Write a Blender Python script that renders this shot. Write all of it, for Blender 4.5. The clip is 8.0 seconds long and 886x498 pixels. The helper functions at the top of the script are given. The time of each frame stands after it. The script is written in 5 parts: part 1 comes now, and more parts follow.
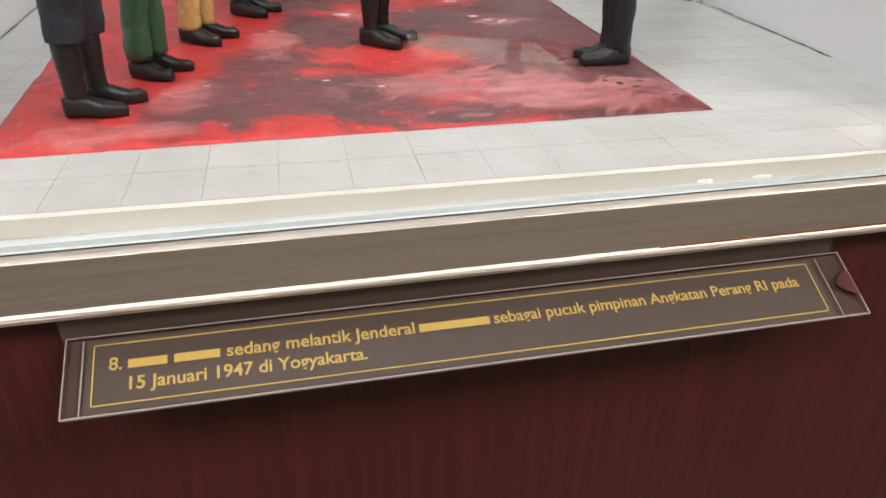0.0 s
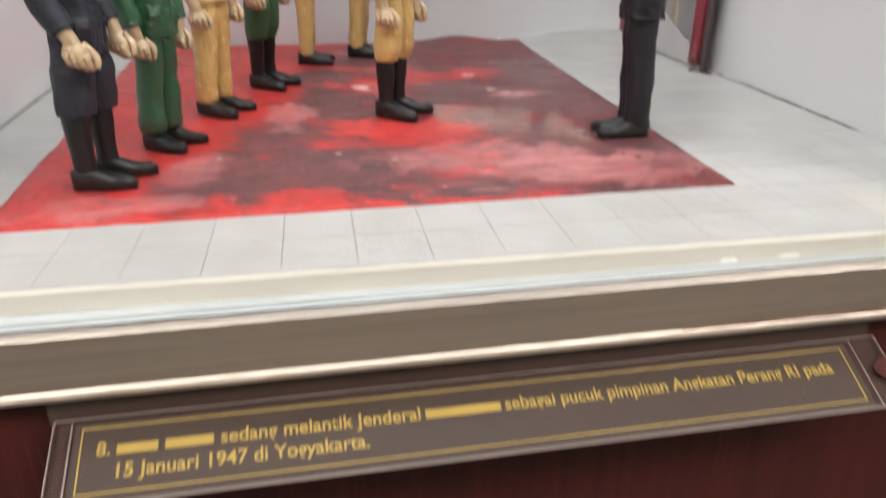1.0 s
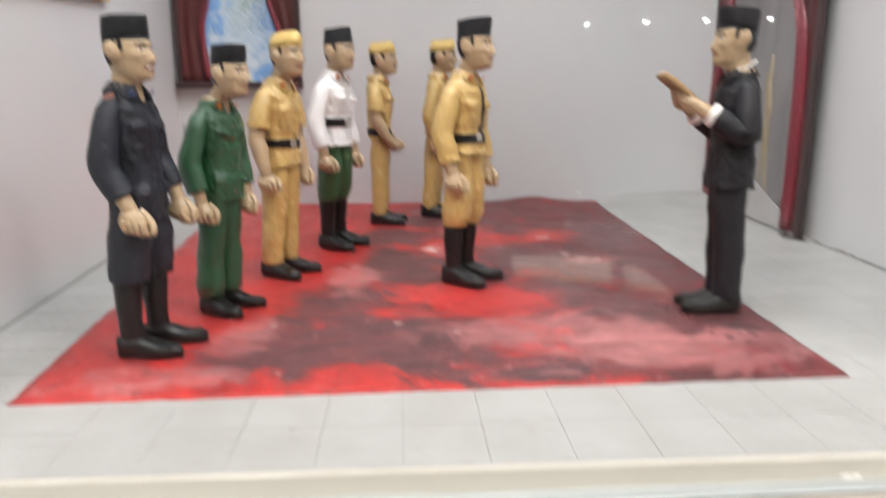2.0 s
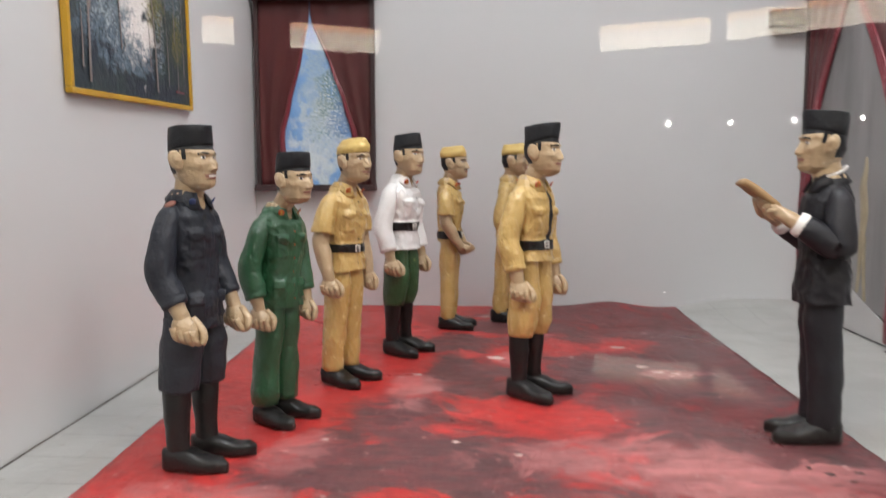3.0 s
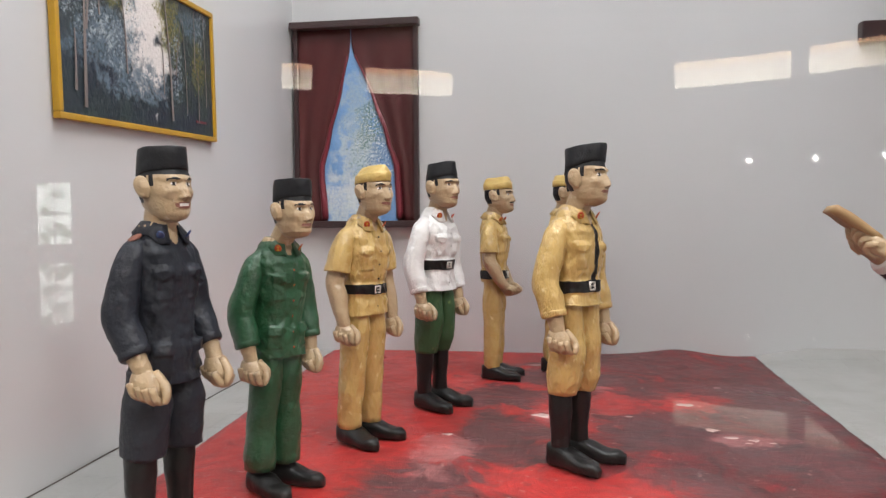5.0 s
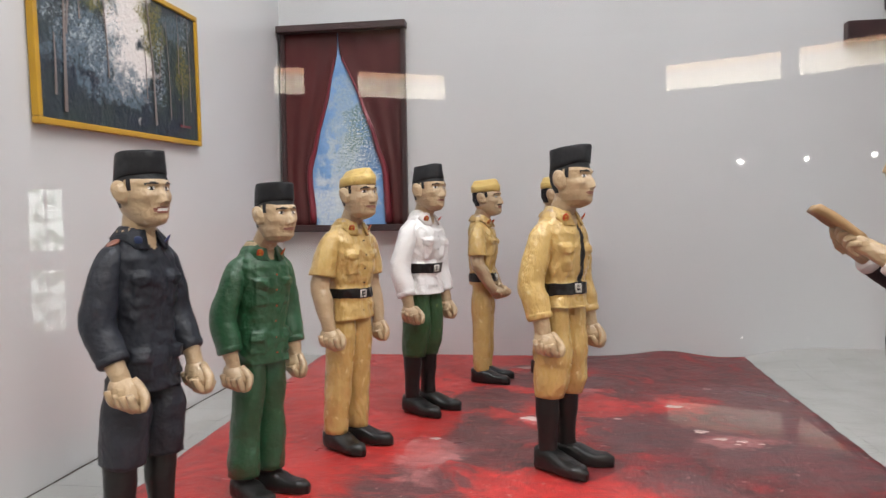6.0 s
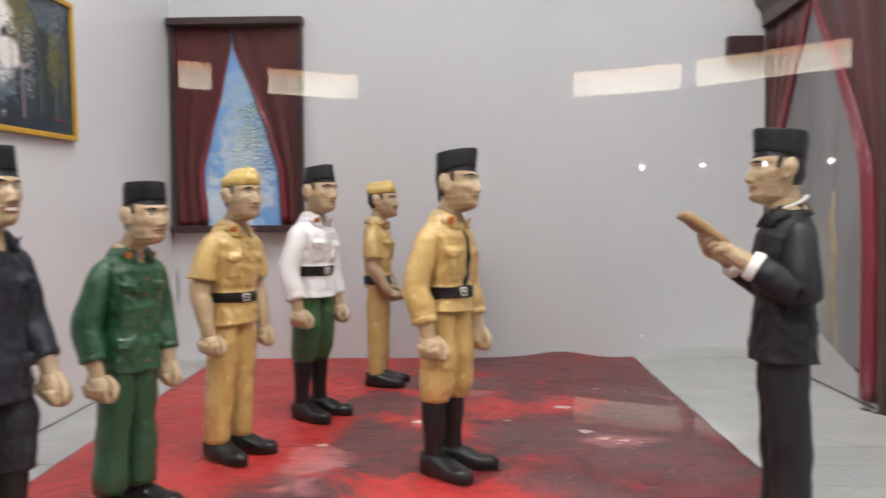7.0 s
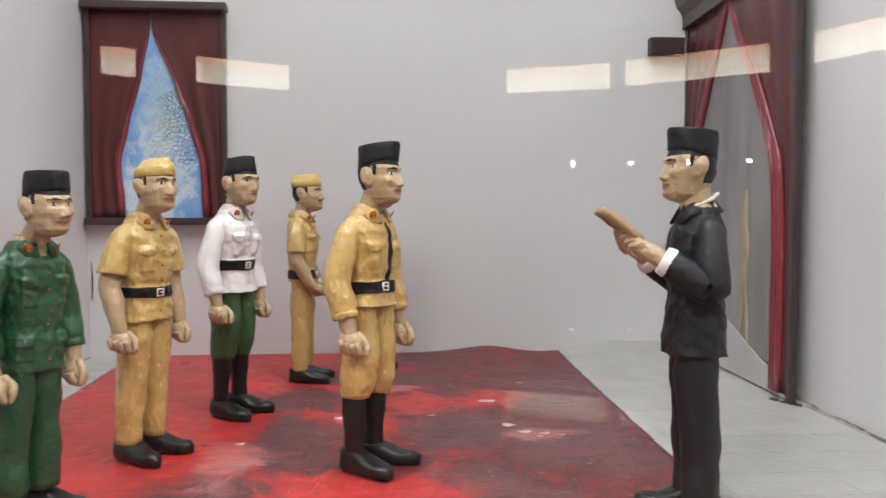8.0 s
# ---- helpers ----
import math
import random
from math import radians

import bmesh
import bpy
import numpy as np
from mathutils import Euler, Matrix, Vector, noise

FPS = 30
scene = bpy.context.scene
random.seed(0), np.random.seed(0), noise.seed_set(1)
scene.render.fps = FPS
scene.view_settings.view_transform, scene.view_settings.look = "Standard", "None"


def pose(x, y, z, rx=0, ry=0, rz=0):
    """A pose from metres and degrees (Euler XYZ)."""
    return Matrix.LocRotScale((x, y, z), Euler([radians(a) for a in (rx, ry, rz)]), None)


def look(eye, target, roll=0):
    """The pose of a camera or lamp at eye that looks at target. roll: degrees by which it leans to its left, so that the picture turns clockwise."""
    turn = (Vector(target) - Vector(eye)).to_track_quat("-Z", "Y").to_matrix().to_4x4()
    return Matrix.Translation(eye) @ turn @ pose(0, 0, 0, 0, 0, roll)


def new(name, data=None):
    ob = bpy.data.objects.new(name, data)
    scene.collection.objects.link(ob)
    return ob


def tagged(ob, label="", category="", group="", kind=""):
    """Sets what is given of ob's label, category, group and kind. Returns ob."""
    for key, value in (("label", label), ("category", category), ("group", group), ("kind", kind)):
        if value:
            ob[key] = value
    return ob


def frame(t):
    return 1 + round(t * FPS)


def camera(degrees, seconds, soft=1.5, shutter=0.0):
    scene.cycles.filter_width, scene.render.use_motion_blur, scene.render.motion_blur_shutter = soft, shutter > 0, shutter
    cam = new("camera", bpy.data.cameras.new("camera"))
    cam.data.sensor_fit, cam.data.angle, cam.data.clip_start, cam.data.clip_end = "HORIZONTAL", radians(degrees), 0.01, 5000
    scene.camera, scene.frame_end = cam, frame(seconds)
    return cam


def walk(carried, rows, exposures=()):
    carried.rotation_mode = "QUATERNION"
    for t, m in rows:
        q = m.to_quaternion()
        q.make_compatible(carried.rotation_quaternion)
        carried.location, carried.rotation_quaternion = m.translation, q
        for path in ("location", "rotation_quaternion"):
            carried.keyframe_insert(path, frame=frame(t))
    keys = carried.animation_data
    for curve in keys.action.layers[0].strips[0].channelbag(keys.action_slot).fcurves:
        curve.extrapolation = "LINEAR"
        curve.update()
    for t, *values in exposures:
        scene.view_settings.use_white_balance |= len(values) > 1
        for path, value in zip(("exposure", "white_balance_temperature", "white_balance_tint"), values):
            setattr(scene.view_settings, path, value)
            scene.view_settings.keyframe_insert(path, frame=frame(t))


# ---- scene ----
cam = camera(62.8, 8.0, soft=1.3, shutter=0.9)

PATH = [
    (0, (0.239, -0.329, 1.077), (0.601, 1.367, 0.081), 0.8),
    (0.5, (0.242, -0.325, 1.076), (0.588, 1.401, 0.127), 0.5),
    (1, (0.25, -0.313, 1.075), (0.562, 1.478, 0.241), 0.3),
    (1.5, (0.26, -0.293, 1.075), (0.494, 1.585, 0.429), 0.0),
    (2, (0.265, -0.271, 1.078), (0.379, 1.674, 0.628), -0.1),
    (2.2, (0.265, -0.265, 1.081), (0.327, 1.698, 0.702), -0.3),
    (3.3, (0.283, -0.233, 1.083), (0.125, 1.755, 0.938), -0.1),
    (3.5, (0.286, -0.219, 1.081), (0.093, 1.768, 0.959), -0.2),
    (4, (0.295, -0.196, 1.08), (0.035, 1.785, 0.985), -0.2),
    (4.5, (0.3, -0.182, 1.078), (-0.003, 1.793, 0.995), -0.4),
    (6, (0.307, -0.171, 1.077), (0.021, 1.807, 1.008), -0.9),
    (6.5, (0.314, -0.168, 1.078), (0.116, 1.821, 1.014), -0.9),
    (7, (0.323, -0.164, 1.078), (0.277, 1.834, 1.009), -0.4),
    (7.5, (0.329, -0.162, 1.077), (0.397, 1.835, 0.998), -0.1),
    (8, (0.33, -0.161, 1.078), (0.467, 1.833, 0.993), 0.1),
]
walk(cam, [(t, look(eye, target, roll)) for t, eye, target, roll in PATH],
     [(0.0, 0.15), (0.6, 0.17), (1.3, 0.17), (2.2, 0.15), (3.2, -0.07), (4.7, -0.05), (6.5, 0.0), (8.0, 0.03)])

# ---- world and large lights ----
world = bpy.data.worlds.new("world")
world.use_nodes = True
scene.world = world
world.node_tree.nodes["Background"].inputs[0].default_value = (0.75, 0.85, 1.0, 1)
world.node_tree.nodes["Background"].inputs[1].default_value = 0.6


def area_lamp(name, m, sx, sy, watts, colour):
    data = bpy.data.lights.new(name, "AREA")
    data.shape, data.size, data.size_y = "RECTANGLE", sx, sy
    data.energy, data.color = watts, colour
    ob = new(name, data)
    ob.matrix_world = m
    return ob


F = 0.92                      # height of the diorama's floor
CASE_TOP = 1.95               # underside of the display case's ceiling
area_lamp("case_lamp", pose(0.345, 0.22, CASE_TOP - 0.03), 0.50, 0.20, 4.9, (0.955, 0.98, 1.0))
# unseen fill lamps, added to brighten the case's front and side walls
FILL_LAMPS = [(-1.35, -1.9, 118), (2.3, -1.8, 120)]
for x, y, watts in FILL_LAMPS:
    area_lamp("hall_fill_lamp", pose(x, y, 3.4), 1.6, 1.0, watts, (1.0, 0.93, 0.85))


# ---- materials ----
def mat(name, base, rough=0.5, metal=0.0, var=None, scale=20.0, amount=0.5, bump=0.0, bscale=60.0, coat=0.0, stretch=(1, 1, 1), spots=None, sscale=9.0, slevel=0.62, srange=0.1):
    """Painted or plain surface: base colour drifting to var by noise, a second, finer noise as relief, and worn spots."""
    m = bpy.data.materials.new(name)
    m.use_nodes = True
    nt = m.node_tree
    b = nt.nodes["Principled BSDF"]
    b.inputs["Base Color"].default_value = (*base, 1)
    b.inputs["Roughness"].default_value = rough
    b.inputs["Metallic"].default_value = metal
    b.inputs["Coat Weight"].default_value = coat
    co = nt.nodes.new("ShaderNodeTexCoord")
    mp = nt.nodes.new("ShaderNodeMapping")
    mp.inputs["Scale"].default_value = stretch
    nt.links.new(co.outputs["Object"], mp.inputs[0])
    out = None
    if var:
        n = nt.nodes.new("ShaderNodeTexNoise")
        n.inputs["Scale"].default_value, n.inputs["Detail"].default_value = scale, 6
        nt.links.new(mp.outputs[0], n.inputs[0])
        r = nt.nodes.new("ShaderNodeMapRange")
        r.inputs[1].default_value, r.inputs[2].default_value = 0.35, 0.68
        r.inputs[4].default_value = amount
        nt.links.new(n.outputs[0], r.inputs[0])
        x = nt.nodes.new("ShaderNodeMix")
        x.data_type = "RGBA"
        x.inputs[6].default_value, x.inputs[7].default_value = (*base, 1), (*var, 1)
        nt.links.new(r.outputs[0], x.inputs[0])
        out = x.outputs[2]
        rr = nt.nodes.new("ShaderNodeMapRange")
        rr.inputs[3].default_value, rr.inputs[4].default_value = max(0.02, rough - 0.08), min(1, rough + 0.1)
        nt.links.new(n.outputs[0], rr.inputs[0])
        nt.links.new(rr.outputs[0], b.inputs["Roughness"])
    if spots:
        n = nt.nodes.new("ShaderNodeTexNoise")
        n.inputs["Scale"].default_value, n.inputs["Detail"].default_value = sscale, 9
        n.inputs["Roughness"].default_value = 0.7
        nt.links.new(mp.outputs[0], n.inputs[0])
        r = nt.nodes.new("ShaderNodeMapRange")
        r.inputs[1].default_value, r.inputs[2].default_value = slevel, slevel + srange
        nt.links.new(n.outputs[0], r.inputs[0])
        x = nt.nodes.new("ShaderNodeMix")
        x.data_type = "RGBA"
        x.inputs[6].default_value, x.inputs[7].default_value = (*base, 1), (*spots, 1)
        nt.links.new(r.outputs[0], x.inputs[0])
        if out:
            nt.links.new(out, x.inputs[6])
        out = x.outputs[2]
    if out:
        nt.links.new(out, b.inputs["Base Color"])
    if bump:
        n = nt.nodes.new("ShaderNodeTexNoise")
        n.inputs["Scale"].default_value, n.inputs["Detail"].default_value = bscale, 5
        nt.links.new(mp.outputs[0], n.inputs[0])
        bp = nt.nodes.new("ShaderNodeBump")
        bp.inputs["Strength"].default_value, bp.inputs["Distance"].default_value = bump, 0.002
        nt.links.new(n.outputs[0], bp.inputs["Height"])
        nt.links.new(bp.outputs[0], b.inputs["Normal"])
        nt.links.new(bp.outputs[0], b.inputs["Coat Normal"])
    return m


def glow(name, colour, strength, grain=None, scale=4.0):
    m = bpy.data.materials.new(name)
    m.use_nodes = True
    nt = m.node_tree
    nt.nodes.remove(nt.nodes["Principled BSDF"])
    e = nt.nodes.new("ShaderNodeEmission")
    e.inputs[0].default_value, e.inputs[1].default_value = (*colour, 1), strength
    nt.links.new(e.outputs[0], nt.nodes["Material Output"].inputs[0])
    if grain:
        n = nt.nodes.new("ShaderNodeTexNoise")
        n.inputs["Scale"].default_value, n.inputs["Detail"].default_value = scale, 8
        co = nt.nodes.new("ShaderNodeTexCoord")
        nt.links.new(co.outputs["Object"], n.inputs[0])
        r = nt.nodes.new("ShaderNodeMapRange")
        r.inputs[1].default_value, r.inputs[2].default_value = 0.42, 0.58
        nt.links.new(n.outputs[0], r.inputs[0])
        x = nt.nodes.new("ShaderNodeMix")
        x.data_type = "RGBA"
        x.inputs[6].default_value, x.inputs[7].default_value = (*colour, 1), (*grain, 1)
        nt.links.new(r.outputs[0], x.inputs[0])
        nt.links.new(x.outputs[2], e.inputs[0])
    return m


def clear(name, ior, tint=(1, 1, 1), rough=0.0):
    """A clear pane: what is behind shows straight through, Fresnel drives the gloss."""
    m = bpy.data.materials.new(name)
    m.use_nodes = True
    nt = m.node_tree
    nt.nodes.remove(nt.nodes["Principled BSDF"])
    t, g, x = nt.nodes.new("ShaderNodeBsdfTransparent"), nt.nodes.new("ShaderNodeBsdfGlossy"), nt.nodes.new("ShaderNodeMixShader")
    t.inputs[0].default_value = (*tint, 1)
    g.inputs["Roughness"].default_value = rough
    nt.links.new(t.outputs[0], x.inputs[1])
    if ior:
        f = nt.nodes.new("ShaderNodeFresnel")
        f.inputs[0].default_value = ior
        nt.links.new(f.outputs[0], x.inputs[0])
        nt.links.new(g.outputs[0], x.inputs[2])
    else:
        x.inputs[0].default_value = 0
    nt.links.new(x.outputs[0], nt.nodes["Material Output"].inputs[0])
    return m


M_WALL = mat("gloss_wall_paint", (0.595, 0.60, 0.61), 0.32, var=(0.53, 0.535, 0.55), scale=5, bump=0.12, bscale=26, spots=(0.5, 0.48, 0.5), sscale=14, slevel=0.7)
M_TILE = mat("painted_white_tile", (0.385, 0.39, 0.38), 0.36, var=(0.325, 0.32, 0.305), scale=26, amount=0.7, bump=0.45, bscale=180, spots=(0.27, 0.23, 0.20), sscale=190, slevel=0.615, srange=0.05)
M_GROUT = mat("dirty_joint", (0.13, 0.12, 0.11), 0.8, var=(0.42, 0.40, 0.38), scale=45, amount=1.0)
M_SLAB = mat("slab_edge_paint", (0.60, 0.585, 0.53), 0.5, var=(0.52, 0.50, 0.45), scale=24, bump=0.3, bscale=60, stretch=(0.4, 1, 1))
M_ALU = mat("rail_aluminium", (0.54, 0.58, 0.59), 0.5, 0.3, var=(0.44, 0.48, 0.49), scale=30, stretch=(0.2, 1, 1))
M_DARK = mat("black_seal", (0.02, 0.02, 0.02), 0.6)
M_WOODFRAME = mat("dark_painted_wood", (0.035, 0.022, 0.024), 0.4, var=(0.07, 0.03, 0.03), scale=30, bump=0.2)
M_MAROON = mat("maroon_curtain_paint", (0.085, 0.014, 0.015), 0.38, var=(0.034, 0.008, 0.009), scale=22, bump=0.2, stretch=(1, 1, 0.3), spots=(0.13, 0.035, 0.045), sscale=30, slevel=0.66)
M_CURTAIN = mat("red_curtain_paint", (0.19, 0.024, 0.038), 0.33, var=(0.09, 0.012, 0.02), scale=40, bump=0.2, stretch=(1, 1, 0.15), spots=(0.46, 0.20, 0.22), sscale=48, slevel=0.56)
M_GREY = mat("grey_backdrop_paint", (0.15, 0.145, 0.15), 0.5, var=(0.27, 0.26, 0.265), scale=24, stretch=(1, 1, 0.2), amount=0.9, bump=0.1)
M_GREYFLOOR = mat("grey_floor_paint", (0.42, 0.41, 0.41), 0.5, var=(0.32, 0.31, 0.32), scale=20)
M_OCHRE = mat("ochre_figure_paint", (0.30, 0.25, 0.17), 0.5, var=(0.2, 0.17, 0.12), scale=60)
M_GOLD = mat("ochre_yellow_frame", (0.52, 0.30, 0.02), 0.4, var=(0.36, 0.20, 0.02), scale=30, bump=0.2)
M_TRUNK = mat("trunk_paint", (0.24, 0.20, 0.19), 0.5, var=(0.11, 0.09, 0.085), scale=50, stretch=(1, 1, 0.3))
M_DAB_BLUE = mat("dab_blue_grey", (0.13, 0.18, 0.23), 0.5, var=(0.42, 0.48, 0.52), scale=120)
M_DAB_OLIVE = mat("dab_olive", (0.15, 0.14, 0.035), 0.5, var=(0.34, 0.31, 0.09), scale=90)
M_HALLWALL = mat("hall_plaster", (0.24, 0.235, 0.23), 0.7, var=(0.20, 0.195, 0.19), scale=1.5)
M_HALLFLOOR = mat("polished_hall_tile", (0.20, 0.175, 0.15), 0.03, var=(0.15, 0.13, 0.11), scale=1.2, amount=0.6)
hall_bsdf = M_HALLFLOOR.node_tree.nodes["Principled BSDF"]
M_HALLFLOOR.node_tree.links.remove(hall_bsdf.inputs["Roughness"].links[0])
hall_bsdf.inputs["Roughness"].default_value, hall_bsdf.inputs["Specular IOR Level"].default_value = 0.0, 0.5
M_HALLCEIL = mat("hall_ceiling_paint", (0.5, 0.49, 0.47), 0.8, var=(0.45, 0.44, 0.42), scale=2)
M_PAPER = mat("brown_paper", (0.34, 0.21, 0.10), 0.6, var=(0.26, 0.16, 0.08), scale=60)
M_SHEET = mat("dark_brown_label_sheet", (0.062, 0.043, 0.036), 0.45, var=(0.05, 0.035, 0.03), scale=30)
M_LETTER = mat("gold_lettering", (0.46, 0.325, 0.075), 0.5)
M_PUTTY = mat("white_silicone_blob", (0.8, 0.8, 0.78), 0.4, bump=0.3)
M_RUST = mat("rust_stain", (0.16, 0.05, 0.02), 0.8, var=(0.28, 0.12, 0.05), scale=200)
M_GLASS = clear("case_glass", 1.55)
M_GLASS_IN = clear("case_glass_inner", 0)
M_ACRYL = clear("acrylic", 1.5, (0.97, 0.96, 0.95))
M_ACRYL_IN = clear("acrylic_inner", 0, (0.98, 0.97, 0.96))
M_ACRYL_EDGE = mat("acrylic_edge", (0.24, 0.20, 0.185), 0.3)
# opaque: wood behind the acrylic and its grey reflection mixed into one colour
M_ACRYL_BACK = mat("acrylic_back_with_haze", (0.075, 0.048, 0.043), 0.16, var=(0.06, 0.04, 0.036), scale=20)
M_BLOCK_TOP = glow("sunlit_block_warm", (1.0, 0.62, 0.38), 11.0)
M_BLOCK = glow("sunlit_block", (1.0, 0.90, 0.72), 12.5)
M_SPOT = glow("lamp_disc", (1.0, 0.97, 0.92), 90.0)
M_GARDEN = glow("garden_light", (0.9, 1.0, 0.95), 10.0, (0.04, 0.10, 0.03), 2.2)
M_CASELED = glow("case_diffuser", (0.955, 0.98, 1.0), 3.0)


def wood():
    m = mat("mahogany_laminate", (0.060, 0.010, 0.009), 0.48, var=(0.022, 0.005, 0.005), scale=9, stretch=(14, 1, 0.35), bump=0.1, bscale=40, spots=(0.085, 0.020, 0.015), sscale=30, slevel=0.56, srange=0.14)
    m.node_tree.nodes["Principled BSDF"].inputs["Specular IOR Level"].default_value = 0.25
    return m


M_WOOD = wood()


def steel():
    m = mat("brushed_steel", (0.69, 0.63, 0.575), 0.50, 1.0, var=(0.58, 0.53, 0.475), scale=150, amount=0.7, stretch=(0.05, 1, 3), bump=0.2, bscale=300, spots=(0.5, 0.42, 0.34), sscale=4, slevel=0.5, srange=0.3)
    m.node_tree.nodes["Principled BSDF"].inputs["Anisotropic"].default_value = 0.6
    return m


M_STEEL = steel()


def carpet_paint():
    """Red paint worn to grey-black patches and pale smears; the patches have their own places on the floor."""
    m = bpy.data.materials.new("red_carpet_paint")
    m.use_nodes = True
    nt = m.node_tree
    b = nt.nodes["Principled BSDF"]
    co = nt.nodes.new("ShaderNodeTexCoord")

    def noise_tex(scale, detail=7, rough=0.6, dist=0.0, turn=None):
        n = nt.nodes.new("ShaderNodeTexNoise")
        n.inputs["Scale"].default_value, n.inputs["Detail"].default_value = scale, detail
        n.inputs["Roughness"].default_value, n.inputs["Distortion"].default_value = rough, dist
        if turn is None:
            nt.links.new(co.outputs["Object"], n.inputs[0])
        else:
            mp = nt.nodes.new("ShaderNodeMapping")
            mp.inputs["Rotation"].default_value, mp.inputs["Scale"].default_value = (0, 0, turn), (0.5, 1.25, 1)
            nt.links.new(co.outputs["Object"], mp.inputs[0])
            nt.links.new(mp.outputs[0], n.inputs[0])
        return n.outputs[0]

    def ramp(src, lo, hi, a=0.0, z=1.0):
        r = nt.nodes.new("ShaderNodeMapRange")
        for i, v in enumerate((lo, hi, a, z)):
            r.inputs[i + 1].default_value = v
        nt.links.new(src, r.inputs[0])
        return r.outputs[0]

    def blend(fac, one, two):
        x = nt.nodes.new("ShaderNodeMix")
        x.data_type = "RGBA"
        nt.links.new(fac, x.inputs[0])
        for i, c in ((6, one), (7, two)):
            if isinstance(c, tuple):
                x.inputs[i].default_value = (*c, 1)
            else:
                nt.links.new(c, x.inputs[i])
        return x.outputs[2]

    def calc(op, one, two):
        c = nt.nodes.new("ShaderNodeMath")
        c.operation = op
        for i, v in enumerate((one, two)):
            if isinstance(v, (int, float)):
                c.inputs[i].default_value = v
            else:
                nt.links.new(v, c.inputs[i])
        return c.outputs[0]

    def blob(x, y, rx, ry, wobble):
        """1 inside a ragged-edged patch round (x, y), 0 outside."""
        mp = nt.nodes.new("ShaderNodeMapping")
        mp.vector_type = "TEXTURE"
        mp.inputs["Location"].default_value, mp.inputs["Scale"].default_value = (x, y, 0), (rx, ry, 1000)
        nt.links.new(co.outputs["Object"], mp.inputs[0])
        ln = nt.nodes.new("ShaderNodeVectorMath")
        ln.operation = "LENGTH"
        nt.links.new(mp.outputs[0], ln.inputs[0])
        d = calc("ADD", ln.outputs[1], calc("MULTIPLY", calc("SUBTRACT", wobble, 0.5), 4.2))
        return ramp(d, 1.22, 0.78)

    big, mid, fine = noise_tex(9, 9, 0.66, 0.9), noise_tex(21, 10, 0.70, 0.9), noise_tex(85, 8, 0.72)
    streak, brush = noise_tex(34, 10, 0.72, 1.6), noise_tex(60, 9, 0.75, 0.6, -0.75)
    red = blend(ramp(streak, 0.38, 0.66), (0.56, 0.034, 0.030), (0.30, 0.020, 0.021))
    deep = blend(ramp(streak, 0.36, 0.62), (0.21, 0.020, 0.024), (0.058, 0.012, 0.015))
    grey = blend(ramp(brush, 0.34, 0.66), (0.19, 0.050, 0.055), (0.055, 0.031, 0.035))
    c = blend(blob(BACK[0], BACK[1], BACK[2], BACK[3], big), red, deep)
    for x, y, rx, ry in PATCHES:
        c = blend(calc("MULTIPLY", blob(x, y, rx, ry, mid), ramp(brush, 0.30, 0.46, 0.45, 1.0)), c, grey)
    for x, y, rx, ry in REDS:
        c = blend(calc("MULTIPLY", blob(x, y, rx, ry, mid), ramp(brush, 0.36, 0.52, 0.55, 1.0)), c, red)
    for x, y, rx, ry in SMEARS:
        c = blend(calc("MULTIPLY", blob(x, y, rx, ry, mid), ramp(brush, 0.36, 0.62, 0.10, 0.75)), c, (0.52, 0.19, 0.19))
    c = blend(calc("MULTIPLY", ramp(mid, 0.56, 0.70), ramp(brush, 0.50, 0.64, 0, 0.45)), c, (0.50, 0.18, 0.18))
    c = blend(calc("MULTIPLY", ramp(big, 0.40, 0.60), ramp(fine, 0.54, 0.64, 0, 0.65)), c, (0.040, 0.018, 0.021))
    c = blend(ramp(noise_tex(150, 3, 0.7), 0.645, 0.70, 0, 0.6), c, (0.60, 0.36, 0.34))
    nt.links.new(c, b.inputs["Base Color"])
    nt.links.new(ramp(big, 0.3, 0.7, 0.24, 0.50), b.inputs["Roughness"])
    bp = nt.nodes.new("ShaderNodeBump")
    bp.inputs["Strength"].default_value, bp.inputs["Distance"].default_value = 1.0, 0.0025
    nt.links.new(calc("ADD", calc("MULTIPLY", fine, 0.8), mid), bp.inputs["Height"])
    nt.links.new(bp.outputs[0], b.inputs["Normal"])
    return m


BACK = (0.48, 0.44, 0.17, 0.42)
PATCHES = [(0.205, 0.155, 0.075, 0.055), (0.265, 0.160, 0.085, 0.055), (0.225, 0.255, 0.040, 0.060), (0.265, 0.345, 0.040, 0.065), (0.255, 0.470, 0.045, 0.045), (0.335, 0.112, 0.080, 0.022), (0.455, 0.175, 0.080, 0.060), (0.385, 0.235, 0.050, 0.045), (0.385, 0.375, 0.050, 0.050), (0.460, 0.325, 0.050, 0.060), (0.478, 0.450, 0.040, 0.110), (0.380, 0.148, 0.030, 0.020), (0.31, 0.55, 0.06, 0.04)]
REDS = [(0.330, 0.235, 0.050, 0.034), (0.205, 0.365, 0.024, 0.090), (0.350, 0.455, 0.022, 0.045), (0.130, 0.200, 0.035, 0.050), (0.41, 0.46, 0.030, 0.030)]
SMEARS = [(0.370, 0.165, 0.070, 0.034), (0.425, 0.130, 0.080, 0.030), (0.437, 0.357, 0.022, 0.012), (0.127, 0.104, 0.050, 0.016), (0.163, 0.172, 0.018, 0.030), (0.225, 0.300, 0.018, 0.045), (0.300, 0.405, 0.016, 0.020), (0.33, 0.50, 0.020, 0.014)]
M_CARPET = carpet_paint()


